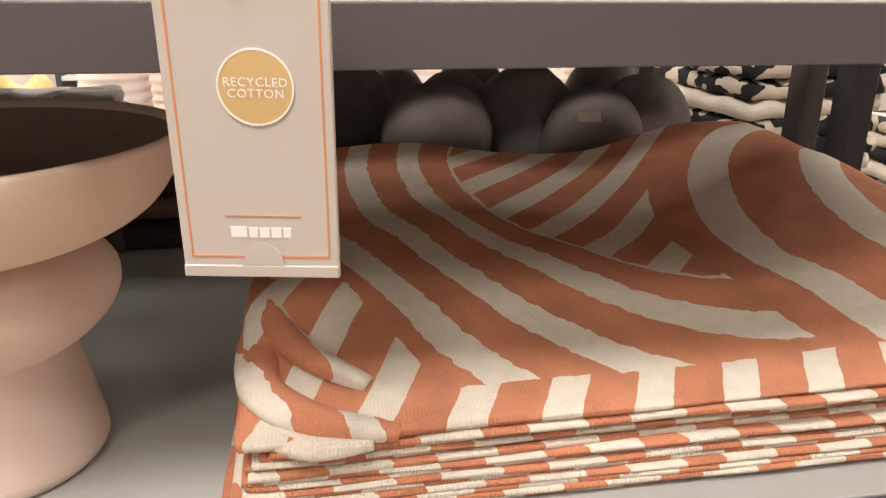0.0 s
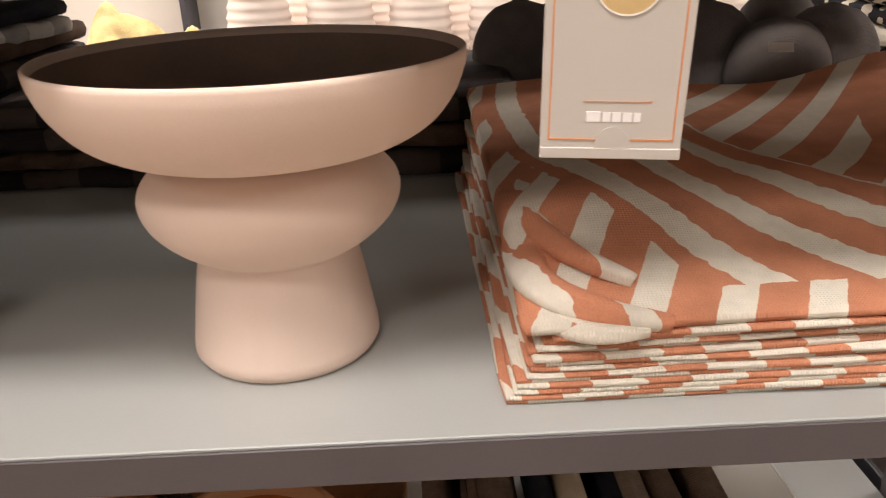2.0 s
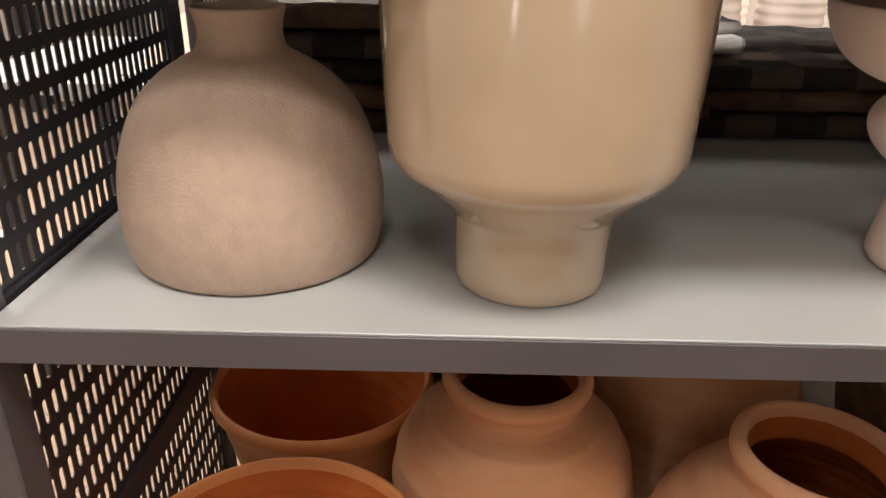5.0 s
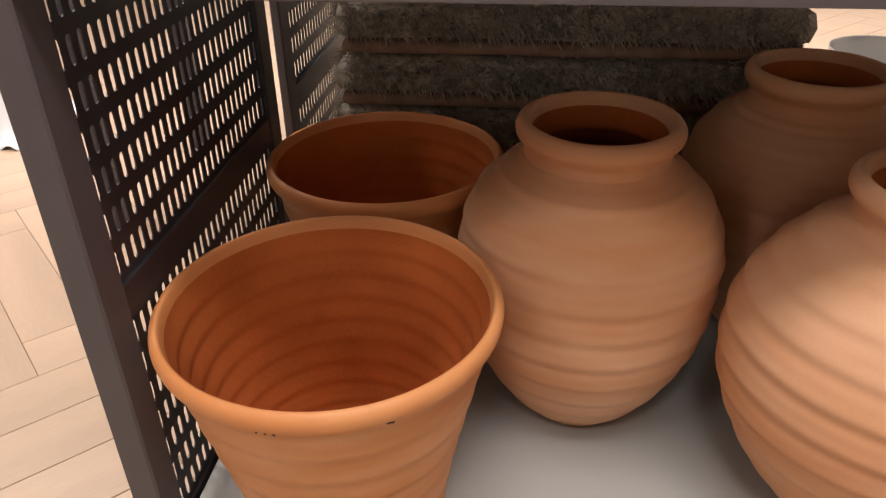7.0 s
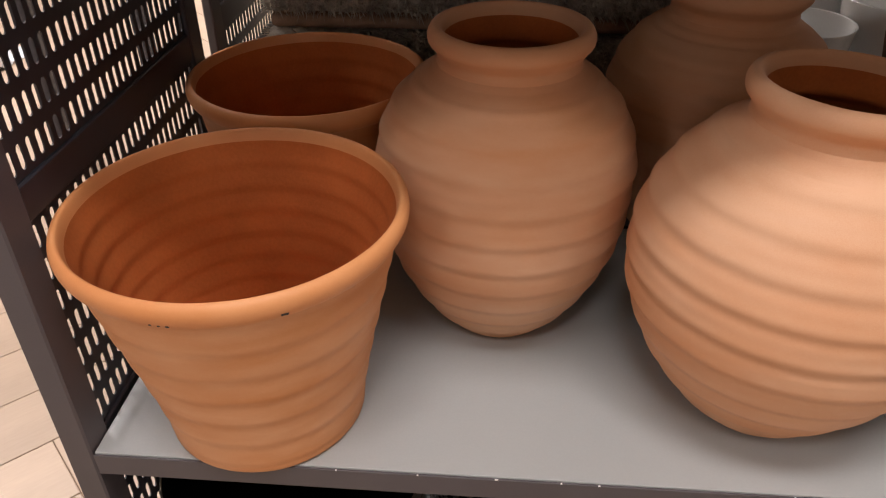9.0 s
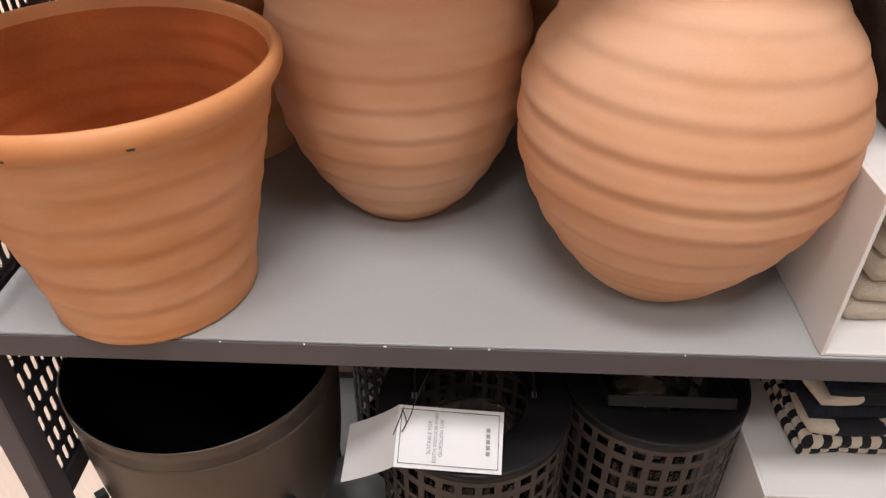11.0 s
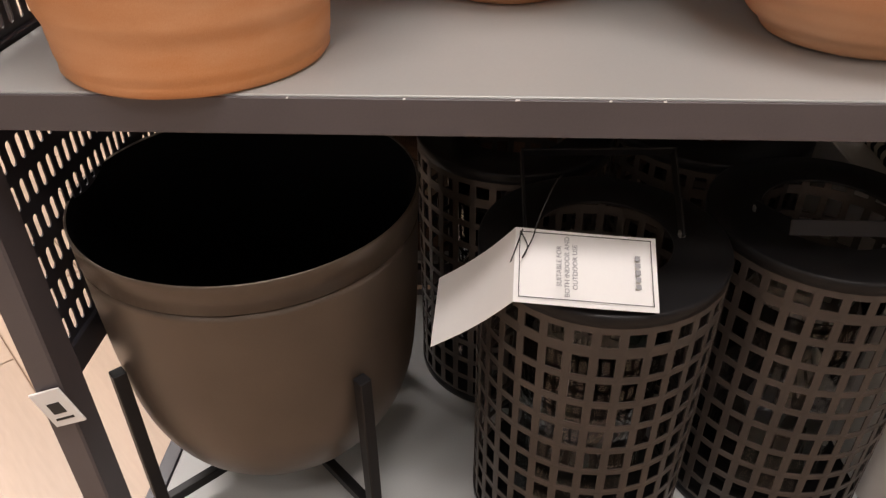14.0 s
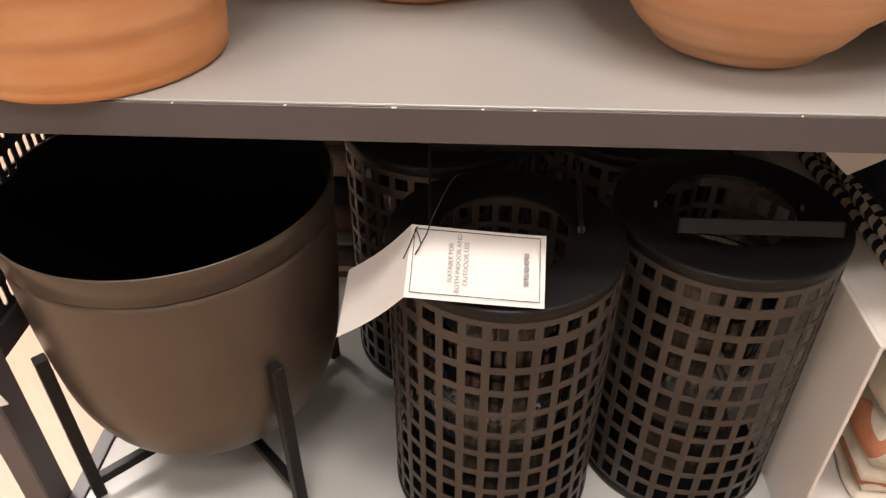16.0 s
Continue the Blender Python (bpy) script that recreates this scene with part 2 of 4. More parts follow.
CREAM_EDGE = woven(mat("cream_cotton", CREAM, 0.92, vary=0.06, scale=30, grain=700, spec=0.2))
BW = two_tone("black_cream_cotton", (0.02, 0.02, 0.024), (0.66, 0.58, 0.47), blots(30, 0.52))
BWS = two_tone("black_cream_stripe", (0.02, 0.02, 0.024), (0.66, 0.58, 0.47), stripes(0.11))
BWFINE = two_tone("black_cream_check", (0.02, 0.02, 0.024), (0.66, 0.58, 0.47), checks(0.022, 0.02))
PLAID = two_tone("brown_plaid", (0.03, 0.024, 0.024), (0.085, 0.062, 0.05), checks(0.13, 0.11))
GPLAID = two_tone("grey_plaid", (0.46, 0.45, 0.44), (0.82, 0.80, 0.77), checks(0.15, 0.12))
TERRA_BLOT = two_tone("rust_blot_cotton", RUST, CREAM, blots(9, 0.47))
GLASS = mat("clear_glass", (0.96, 0.97, 0.97), 0.03, vary=0.01, bump=0.0)
GLASS.node_tree.nodes["Principled BSDF"].inputs["Transmission Weight"].default_value = 1.0
OAK = mat("oak_plank", (0.46, 0.34, 0.245), 0.42, vary=0.06, scale=5, grain=160, bump=0.05, rand=0.05)
JOINT = mat("dark_floor_joint", (0.22, 0.15, 0.10), 0.9)


def stretch_grain(m, sx, sy):
    for n in m.node_tree.nodes:
        if n.bl_idname == "ShaderNodeTexNoise":
            mp = m.node_tree.nodes.new("ShaderNodeMapping")
            mp.inputs["Scale"].default_value = (sx, sy, 1)
            src = n.inputs["Vector"].links[0].from_socket
            m.node_tree.links.new(src, mp.inputs[0])
            m.node_tree.links.new(mp.outputs[0], n.inputs["Vector"])


stretch_grain(OAK, 0.12, 1.0)


def upright_stretch(m, sz):
    """Streaks that run round a turned pot."""
    for n in [q for q in m.node_tree.nodes if q.bl_idname == "ShaderNodeTexNoise" and q.inputs["Scale"].default_value < 50]:
        mp = m.node_tree.nodes.new("ShaderNodeMapping")
        mp.inputs["Scale"].default_value = (1, 1, sz)
        src = n.inputs["Vector"].links[0].from_socket
        m.node_tree.links.new(src, mp.inputs[0])
        m.node_tree.links.new(mp.outputs[0], n.inputs["Vector"])


upright_stretch(TERRA, 3.5)
upright_stretch(TERRA_POT, 3.5)

# ---- mesh helpers ----


def mesh_from(name, verts, faces, material, smooth=False, mats=None, index=None):
    me = bpy.data.meshes.new(name)
    me.from_pydata([tuple(v) for v in verts], [], faces)
    for m in mats or [material]:
        me.materials.append(m)
    if smooth:
        me.shade_smooth()
    if index:
        for p, i in zip(me.polygons, index):
            p.material_index = i
    me.validate()
    return me


def weld(me, gap=0.00005):
    """Joins the cells of a pierced sheet along their edges."""
    bm = bmesh.new()
    bm.from_mesh(me)
    bmesh.ops.remove_doubles(bm, verts=bm.verts, dist=gap)
    bm.to_mesh(me)
    bm.free()
    return me


def link(name, me, parent=None, label="", m=None):
    ob = new(name, me)
    if m is not None:
        ob.matrix_basis = m
    if parent is not None:
        ob.parent = parent
    if label:
        tagged(ob, label)
    return ob


def part(name, bm, material, parent=None, label="", smooth=False, m=None):
    me = bpy.data.meshes.new(name)
    bm.to_mesh(me)
    bm.free()
    me.materials.append(material)
    if smooth:
        me.shade_smooth()
    return link(name, me, parent, label, m)


def thing(name, label, category, m=None, group="", kind=""):
    ob = new(name)
    ob.empty_display_size = 0.05
    if m is not None:
        ob.matrix_basis = m
    return tagged(ob, label, category, group, kind)


def box(x0, x1, y0, y1, z0, z1, bevel=0.0, seg=2, bm=None):
    bm = bm or bmesh.new()
    r = bmesh.ops.create_cube(bm, size=1.0)
    vs = r["verts"]
    for v in vs:
        v.co = Vector(((x0 + x1) / 2 + v.co.x * (x1 - x0), (y0 + y1) / 2 + v.co.y * (y1 - y0), (z0 + z1) / 2 + v.co.z * (z1 - z0)))
    if bevel:
        es = list({e for v in vs for e in v.link_edges})
        bmesh.ops.bevel(bm, geom=es, offset=bevel, segments=seg, affect="EDGES", profile=0.5)
    return bm


def smooth_profile(pts, n=6):
    """Catmull-Rom through (r, z) points."""
    out = []
    P = [pts[0]] + list(pts) + [pts[-1]]
    for i in range(1, len(P) - 2):
        p0, p1, p2, p3 = (Vector(q) for q in P[i - 1:i + 3])
        for k in range(n):
            t = k / n
            out.append(tuple(0.5 * ((2 * p1) + (p2 - p0) * t + (2 * p0 - 5 * p1 + 4 * p2 - p3) * t * t + (3 * p1 - p0 - 3 * p2 + p3) * t ** 3)))
    out.append(tuple(pts[-1]))
    return out


def lathe(profile, material, seg=96, wobble=0.0, seed=0, name="body", mats=None, split=None, caps=(True, True)):
    """Turns an (r, z) profile round z. wobble: how uneven a hand has left it. Faces past profile row split take the second material."""
    verts, faces, idx = [], [], []
    n = len(profile)
    for i, (r, z) in enumerate(profile):
        for k in range(seg):
            a = 2 * math.pi * k / seg
            d = 0.0
            if wobble:
                d = wobble * (noise.noise(Vector((math.cos(a) * 1.2 + seed, math.sin(a) * 1.2, z * 9))) + 0.4 * noise.noise(Vector((math.cos(a) * 3 + seed, math.sin(a) * 3, z * 40))))
            verts.append(((r + d) * math.cos(a), (r + d) * math.sin(a), z))
    for i in range(n - 1):
        for k in range(seg):
            j = (k + 1) % seg
            faces.append((i * seg + k, i * seg + j, (i + 1) * seg + j, (i + 1) * seg + k))
            idx.append(1 if split is not None and i >= split else 0)
    if caps[0]:
        faces.append(tuple(range(seg - 1, -1, -1)))
        idx.append(0)
    if caps[1]:
        faces.append(tuple((n - 1) * seg + k for k in range(seg)))
        idx.append(1 if split is not None else 0)
    return mesh_from(name, verts, faces, material, True, mats, idx)


def turned(t, profile, pieces, seg=128, wobble=0.0, seed=0):
    """A turned vessel in pieces (name, first row, last row, material) of one profile, which meet edge to edge."""
    last = len(profile) - 1
    for name, a, b, material in pieces:
        b = min(b, last)
        link(name, lathe(profile[a:b + 1], material, seg, wobble, seed, name, caps=(a == 0, b == last)), t)


def text_mesh(words, size, material, m, parent, name="lettering", spacing=1.0, align="CENTER"):
    cu = bpy.data.curves.new(name, "FONT")
    cu.body, cu.size, cu.align_x, cu.align_y = words, size, align, "CENTER"
    cu.extrude, cu.space_character = 0.00012, spacing
    cu.resolution_u = 3
    tmp = bpy.data.objects.new("tmp", cu)
    scene.collection.objects.link(tmp)
    me = bpy.data.meshes.new_from_object(tmp.evaluated_get(bpy.context.evaluated_depsgraph_get()))
    bpy.data.objects.remove(tmp)
    me.materials.clear()
    me.materials.append(material)
    return link(name, me, parent, m=m)


def tube(points, radius, seg=8, bm=None):
    bm = bm or bmesh.new()
    pts = [Vector(p) for p in points]
    rows = []
    for i, p in enumerate(pts):
        d = (pts[min(i + 1, len(pts) - 1)] - pts[max(i - 1, 0)]).normalized()
        u = d.orthogonal().normalized() if i == 0 else (rows[-1][1] - d * rows[-1][1].dot(d)).normalized()
        w = d.cross(u)
        rows.append(([bm.verts.new(p + radius * (math.cos(2 * math.pi * k / seg) * u + math.sin(2 * math.pi * k / seg) * w)) for k in range(seg)], u))
    for (a, _), (b, _) in zip(rows, rows[1:]):
        for k in range(seg):
            bm.faces.new((a[k], a[(k + 1) % seg], b[(k + 1) % seg], b[k]))
    bm.faces.new(rows[0][0][::-1])
    bm.faces.new(rows[-1][0])
    return bm


def folded(w, d, h, material, wave=0.004, seed=0, nx=22, ny=14, name="fold", lift=None, edge=0.45):
    """A folded cloth: a soft slab with a rounded, slightly wandering rim. Origin at the front left of its underside."""
    verts, faces = [], []

    def jit(u, v):
        return noise.noise(Vector((u * 3 + seed * 7.3, v * 3, seed * 1.7)))
    for layer in (0, 1):
        for j in range(ny + 1):
            for i in range(nx + 1):
                u, v = i / nx, j / ny
                x = u * w + wave * 1.2 * jit(v * 2, 5) * (1 if i in (0, nx) else 0.3)
                y = v * d + wave * 1.2 * jit(u * 2, 9) * (1 if j in (0, ny) else 0.3)
                z = (h if layer else 0.0) + (wave * jit(u * 2, v * 2) if layer else wave * 0.2 * jit(u * 2, v * 2))
                if lift:
                    z += lift(u, v, layer)
                verts.append([x, y, z])
    nn = (nx + 1) * (ny + 1)
    vid = lambda l, i, j: l * nn + j * (nx + 1) + i
    for j in range(ny):
        for i in range(nx):
            faces.append((vid(0, i, j), vid(0, i, j + 1), vid(0, i + 1, j + 1), vid(0, i + 1, j)))
            faces.append((vid(1, i, j), vid(1, i + 1, j), vid(1, i + 1, j + 1), vid(1, i, j + 1)))
    loop = [(i, 0) for i in range(nx)] + [(nx, j) for j in range(ny)] + [(i, ny) for i in range(nx, 0, -1)] + [(0, j) for j in range(ny, 0, -1)]
    bulge = edge * h
    mids = []
    for q in (0.12, 0.5, 0.88):
        row = []
        for (i, j) in loop:
            a, b = Vector(verts[vid(0, i, j)]), Vector(verts[vid(1, i, j)])
            p = a.lerp(b, q)
            out = Vector(((-1 if i == 0 else 1 if i == nx else 0), (-1 if j == 0 else 1 if j == ny else 0), 0)).normalized()
            p += out * bulge * (1.0 if q == 0.5 else 0.72)
            row.append(len(verts))
            verts.append(list(p))
        mids.append(row)
    rows = [[vid(0, i, j) for i, j in loop]] + mids + [[vid(1, i, j) for i, j in loop]]
    L = len(loop)
    for a, b in zip(rows, rows[1:]):
        for k in range(L):
            faces.append((a[k], a[(k + 1) % L], b[(k + 1) % L], b[k]))
    return mesh_from(name, verts, faces, material, True)


def smooth3(pts, n=6):
    out = []
    P = [Vector(p) for p in pts]
    P = [P[0]] + P + [P[-1]]
    for i in range(1, len(P) - 2):
        for k in range(n):
            s = k / n
            a, b, c, d = P[i - 1:i + 3]
            out.append(0.5 * ((2 * b) + (c - a) * s + (2 * a - 5 * b + 4 * c - d) * s * s + (3 * b - a - 3 * c + d) * s ** 3))
    return out + [P[-2]]

# ---- the store room ----
FLOOR_Z = -0.06


def structure(name, bm, material, label, category):
    return tagged(part(name, bm, material), label, category, kind="structure")


structure("wall_north", box(-5, 6, 6.0, 6.15, FLOOR_Z, 3.4), WALLM, "pale cream plastered far wall of the store", "wall")
structure("wall_south", box(-5, 6, -4.65, -4.5, FLOOR_Z, 3.4), WALLM, "pale cream plastered store wall", "wall")
structure("wall_west", box(-5.15, -5, -4.5, 6.0, FLOOR_Z, 3.4), WALLM, "pale cream plastered side wall of the store", "wall")
structure("wall_east", box(6, 6.15, -4.5, 6.0, FLOOR_Z, 3.4), WALLM, "pale cream plastered side wall of the store", "wall")
structure("ceiling", box(-5, 6, -4.5, 6.0, 3.4, 3.5), CEIL, "off-white painted store ceiling", "ceiling")

# ---- shelving ----


def slot_panel(y0, y1, z0, z1, x, t, py=0.0150, pz=0.0310, sw=0.0075, sl=0.0225):
    """A steel sheet with upright round-ended slots, in the plane x."""
    ny, nz = int((y1 - y0) / py), int((z1 - z0) / pz)
    py, pz = (y1 - y0) / ny, (z1 - z0) / nz
    verts, faces = [], []
    for a in range(ny):
        for b in range(nz):
            cy, cz = y0 + (a + 0.5) * py, z0 + (b + 0.5) * pz
            hy, hz, r, s = py / 2, pz / 2, sw / 2, sl / 2 - sw / 2
            outer = [(hy, -hz * 0.5), (hy, hz * 0.5), (hy, hz), (hy * 0.3, hz), (-hy * 0.3, hz), (-hy, hz), (-hy, hz * 0.5), (-hy, -hz * 0.5), (-hy, -hz), (-hy * 0.3, -hz), (hy * 0.3, -hz), (hy, -hz)]
            inner = [(r, -s), (r, s), (r * 0.75, s + r * 0.7), (r * 0.3, s + r), (-r * 0.3, s + r), (-r * 0.75, s + r * 0.7), (-r, s), (-r, -s), (-r * 0.75, -s - r * 0.7), (-r * 0.3, -s - r), (r * 0.3, -s - r), (r * 0.75, -s - r * 0.7)]
            o = len(verts)
            for xx in (x, x - t):
                verts += [(xx, cy + p, cz + q) for p, q in outer] + [(xx, cy + p, cz + q) for p, q in inner]
            for k in range(12):
                j = (k + 1) % 12
                faces.append((o + k, o + j, o + 12 + j, o + 12 + k))
                faces.append((o + 24 + j, o + 24 + k, o + 36 + k, o + 36 + j))
                faces.append((o + 12 + k, o + 12 + j, o + 36 + j, o + 36 + k))
    return verts, faces


def end_frame(unit, x0, x1, ya, yb, z_low, z_top, mesh):
    """Two posts, cross bars and the slotted sheet of one end."""
    w = 0.036
    for y in (ya, yb - w):
        slim = 0.0 if y == 0.0 or not mesh else 0.015
        part("post", box(x0 + slim, x1, y, y + w, z_low, z_top, 0.002, 1), FASCIA if y == ya else FRAME, unit)
    ix0, ix1 = x0 + 0.0165, x1 - 0.002
    for z in (0.345, 0.897, 1.50) if mesh else ():
        part("cross_bar", box(ix0, ix1, ya + w, yb - w, z, z + 0.034, 0.0015, 1), FRAME, unit)
    for z in (S2 - 0.026, S1 - 0.026):
        part("cross_bar", box(ix0, ix1, ya + w, yb - w, z, z + 0.030, 0.0015, 1), FRAME, unit)
    if mesh:
        for za, zb in ((0.379, S2 - 0.026), (S2 + 0.004, 0.897), (0.931, S1 - 0.026), (S1 + 0.004, 1.50)):
            v, f = slot_panel(ya + w, yb - w, za, zb, x1 - 0.006, 0.0015)
            link("slotted_sheet", weld(mesh_from("slotted_sheet", v, f, FRAME)), unit)


def shelving(label, ya, yb, levels, front=True):
    unit = thing("shelving_unit", label, "shelving unit", group="shelving units")
    end_frame(unit, -0.028, 0.0, ya, yb, S3 - 0.036, 1.62, True)
    end_frame(unit, WIDE, WIDE + 0.028, ya, yb, S3 - 0.036, 1.62, False)
    for z in levels:
        part("shelf_board", box(0.0015, WIDE - 0.0015, ya + 0.003, yb - 0.003 + (0.0525 if front and z == S1 else 0.0), z - TH + 0.003, z, 0.0008, 1), SHELF, unit, "white laminate shelf board")
        part("shelf_fascia", box(0.001, WIDE - 0.001, ya, ya + 0.0025, z - TH, z - 0.0012, 0.0006, 1), FASCIA, unit, "taupe painted steel shelf edge")
        if not (front and z == S1):
            part("shelf_fascia", box(0.001, WIDE - 0.001, yb - 0.0025, yb, z - TH, z - 0.0012, 0.0006, 1), FASCIA, unit, "taupe painted steel shelf edge")
    part("base_board", box(0.002, WIDE - 0.002, ya + 0.020, yb - 0.02, S3 - 0.014, S3, 0.0008, 1), SHELF, unit, "white laminate base board")
    for y0, y1 in ((ya, ya + 0.0195), (yb - 0.0195, yb)):
        part("base_rail", box(0.0005, WIDE - 0.0005, y0, y1, S3 - 0.036, S3 - 0.004, 0.0015, 1), FASCIA, unit)
    for x in (0.001, WIDE - 0.0205):
        part("base_rail", box(x, x + 0.0195, ya + 0.02, yb - 0.02, S3 - 0.034, S3 + 0.003, 0.0015, 1), FRAME, unit)
    return unit


def paint_chips(unit):
    """Bare spots where the paint has come off the shelf's edge."""
    for k, x in enumerate((0.245, 0.325, 0.401, 0.402, 0.463, 0.499, 0.68)):
        part("paint_chip", box(x - 0.0006 - 0.0005 * (k % 3), x + 0.0006, -0.0003, 0.0012, S2 - 0.0016, S2 - 0.0010), PALE, unit)


def caster(x, y, turn):
    c = thing("caster_wheel", "grey rubber swivel caster with a zinc fork under the shelving", "caster", pose(x, y, FLOOR_Z, 0, 0, turn), "casters under the shelving")
    R = 0.052
    prof = [(0.008, -0.015), (R - 0.004, -0.016), (R, -0.011), (R, 0.011), (R - 0.004, 0.016), (0.008, 0.015)]
    wh = link("wheel", lathe(prof, RUBBER, 40, name="wheel"), c, m=pose(0, 0, R, 0, 90, 0))
    link("hub", lathe([(0.001, -0.0185), (0.014, -0.0178), (0.015, 0.0178), (0.001, 0.0185)], ZINC, 24, name="hub"), wh)
    for s in (-1, 1):
        part("fork_side", box(s * 0.021 - 0.0015, s * 0.021 + 0.0015, -0.014, 0.02, R - 0.01, 0.144, 0.001, 1), ZINC, c)
    part("mount_plate", box(-0.026, 0.026, -0.022, 0.03, 0.1445, 0.1535, 0.001, 1), ZINC, c)


front_unit = shelving("taupe steel shelving unit with white boards and slotted black ends", 0.0, DEPTH, (S2, S1, S0))
# Its S0 board is unseen, added to keep rear lamplight off S1.
back_unit = shelving("matching steel shelving unit standing back to back with another", DEPTH + 0.050, DEPTH + 0.57, (S2, S1, S0), False)
paint_chips(front_unit)
for cx, cy, ct in ((0.036, 0.036, 8), (1.47, 0.055, -30), (0.07, 0.40, 60), (1.48, 0.40, 15), (0.07, 0.56, -20), (1.48, 0.56, 40), (0.07, 0.96, 10), (1.48, 0.96, 80)):
    caster(cx, cy, ct)


def price_label():
    lab = thing("shelf_label", "small white plastic label with a printed square", "label", pose(-0.009, -0.0035, 0.340, 0, -20, 0))
    part("plate", box(-0.017, 0.017, -0.0012, 0.0012, -0.022, 0.022, 0.0008, 1), CARD, lab)
    part("print_bar", box(-0.007, 0.007, -0.0018, -0.0011, -0.006, 0.007), INK, lab)
    part("print_bar", box(-0.010, 0.010, -0.0018, -0.0011, -0.014, -0.0115), INK, lab)


price_label()

# ---- top shelf: cup, bowl, stoneware vase ----


def pedestal_bowl(x, y):
    t = thing("pedestal_bowl", "matte blush pink ceramic pedestal bowl with a ringed stem", "bowl", pose(x, y, S1))
    stem = [(0.056, 0.0), (0.0615, 0.0012), (0.0645, 0.006), (0.0642, 0.012)]
    stem += smooth_profile([(0.0625, 0.022), (0.0585, 0.045), (0.0545, 0.066), (0.0525, 0.0745)], 4)
    stem += smooth_profile([(0.056, 0.0765), (0.068, 0.084), (0.0795, 0.096), (0.0845, 0.108), (0.0835, 0.118), (0.077, 0.127), (0.066, 0.1345), (0.058, 0.138)], 5)
    stem += [(0.05, 0.140)]
    stem = [(r * 1.02, z * 1.038) for r, z in stem]
    turned(t, stem, (("foot", 0, 19, BLUSH), ("stem_ring", 19, 999, BLUSH)), 112, 0.0003, 3)
    out = smooth_profile([(0.050, 0.1400), (0.072, 0.1415), (0.094, 0.1465), (0.113, 0.1575), (0.1255, 0.173), (0.1315, 0.188), (0.1330, 0.1965)], 6)
    out += [(0.1328, 0.1985), (0.1315, 0.1995), (0.1298, 0.1988)]
    n = len(out)
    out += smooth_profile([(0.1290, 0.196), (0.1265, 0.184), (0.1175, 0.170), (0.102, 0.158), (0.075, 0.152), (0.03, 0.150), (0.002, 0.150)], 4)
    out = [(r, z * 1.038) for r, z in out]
    turned(t, out, (("bowl", 0, n + 1, BLUSH), ("inside", n + 1, 999, BLUSH_SHADE)), 128, 0.0004, 5)


def footed_cup(x, y):
    t = thing("footed_planter", "glossy beige glazed planter on a narrow foot", "planter", pose(x, y, S1))
    p = [(0.050, 0.0), (0.0545, 0.0006), (0.0568, 0.004)]
    p += smooth_profile([(0.0572, 0.012), (0.0578, 0.035), (0.0590, 0.052), (0.0625, 0.0595), (0.0760, 0.0710), (0.0900, 0.0825), (0.1005, 0.0920), (0.1052, 0.101), (0.1068, 0.113), (0.1082, 0.135), (0.1104, 0.18), (0.1116, 0.215)], 5)
    p += [(0.1112, 0.221), (0.1104, 0.2235), (0.1088, 0.2238), (0.1072, 0.222)]
    n = len(p)
    p += smooth_profile([(0.1066, 0.216), (0.1062, 0.18), (0.105, 0.13), (0.098, 0.103), (0.07, 0.08), (0.03, 0.075), (0.002, 0.075)], 4)
    p = [(r * 1.03, z * 1.055) for r, z in p]
    turned(t, p, (("foot", 0, 23, GLAZE), ("bowl", 23, n, GLAZE), ("inside", n, 999, GLAZE_SHADE)), 128, 0.0006, 9)


def bottle_vase(x, y):
    t = thing("stoneware_vase", "sandy beige rough stoneware vase with a short neck", "vase", pose(x, y, S1))
    p = [(0.085, 0.0), (0.098, 0.0008), (0.1015, 0.004)]
    p += smooth_profile([(0.103, 0.010), (0.107, 0.032), (0.1065, 0.062), (0.100, 0.098), (0.086, 0.131), (0.067, 0.153), (0.048, 0.166), (0.0365, 0.173), (0.0325, 0.182), (0.0325, 0.194), (0.0355, 0.204)], 6)
    p += [(0.0358, 0.2065), (0.0345, 0.2075), (0.0332, 0.2065)]
    p += smooth_profile([(0.031, 0.20), (0.029, 0.185), (0.031, 0.172), (0.06, 0.15), (0.09, 0.11), (0.09, 0.03), (0.002, 0.02)], 4)
    p = [(r, z * 0.955) for r, z in p]
    turned(t, p, (("body", 0, 45, STONE), ("neck", 45, 999, STONE)), 112, 0.0010, 14)


pedestal_bowl(0.736, 0.130)
footed_cup(0.384, 0.099)
bottle_vase(0.157, 0.150)

# ---- top shelf: cushion covers ----
CX, CY, CW, CD = 0.893, 0.034, 0.56, 0.47


def rise(u, v):
    """How the pile swells to its back."""
    return 0.62 + 0.55 * v + 0.16 * u * (1 - v) + 0.10 * math.sin(u * 5 + 1) * v


LAYERS = 13
LH = 0.00545


def cushion_pile():
    for k in range(LAYERS):
        dx = 0.013 * noise.noise(Vector((k * 1.7, 3, 1))) - 0.008 + 0.0019 * k
        dy = 0.006 * noise.noise(Vector((k * 2.3, 8, 2))) + 0.0004 * k
        def lift(u, v, layer, k=k):
            g = rise(u, v)
            return (k + layer) * LH * g - layer * LH + layer * 0.0006
        me = folded(CW - 0.01 + 0.01 * random.random(), CD, LH, CUSHION_EDGE, 0.0016, 30 + k, 60, 24, "cover", lift, 0.55)
        ob = link("cushion_cover", me, m=pose(CX + dx, CY + dy, S1, 0, 0, random.uniform(-1.0, 1.0)))
        tagged(ob, "folded rust and cream striped cotton cushion cover in a pile", "cushion cover", "pile of cushion covers")


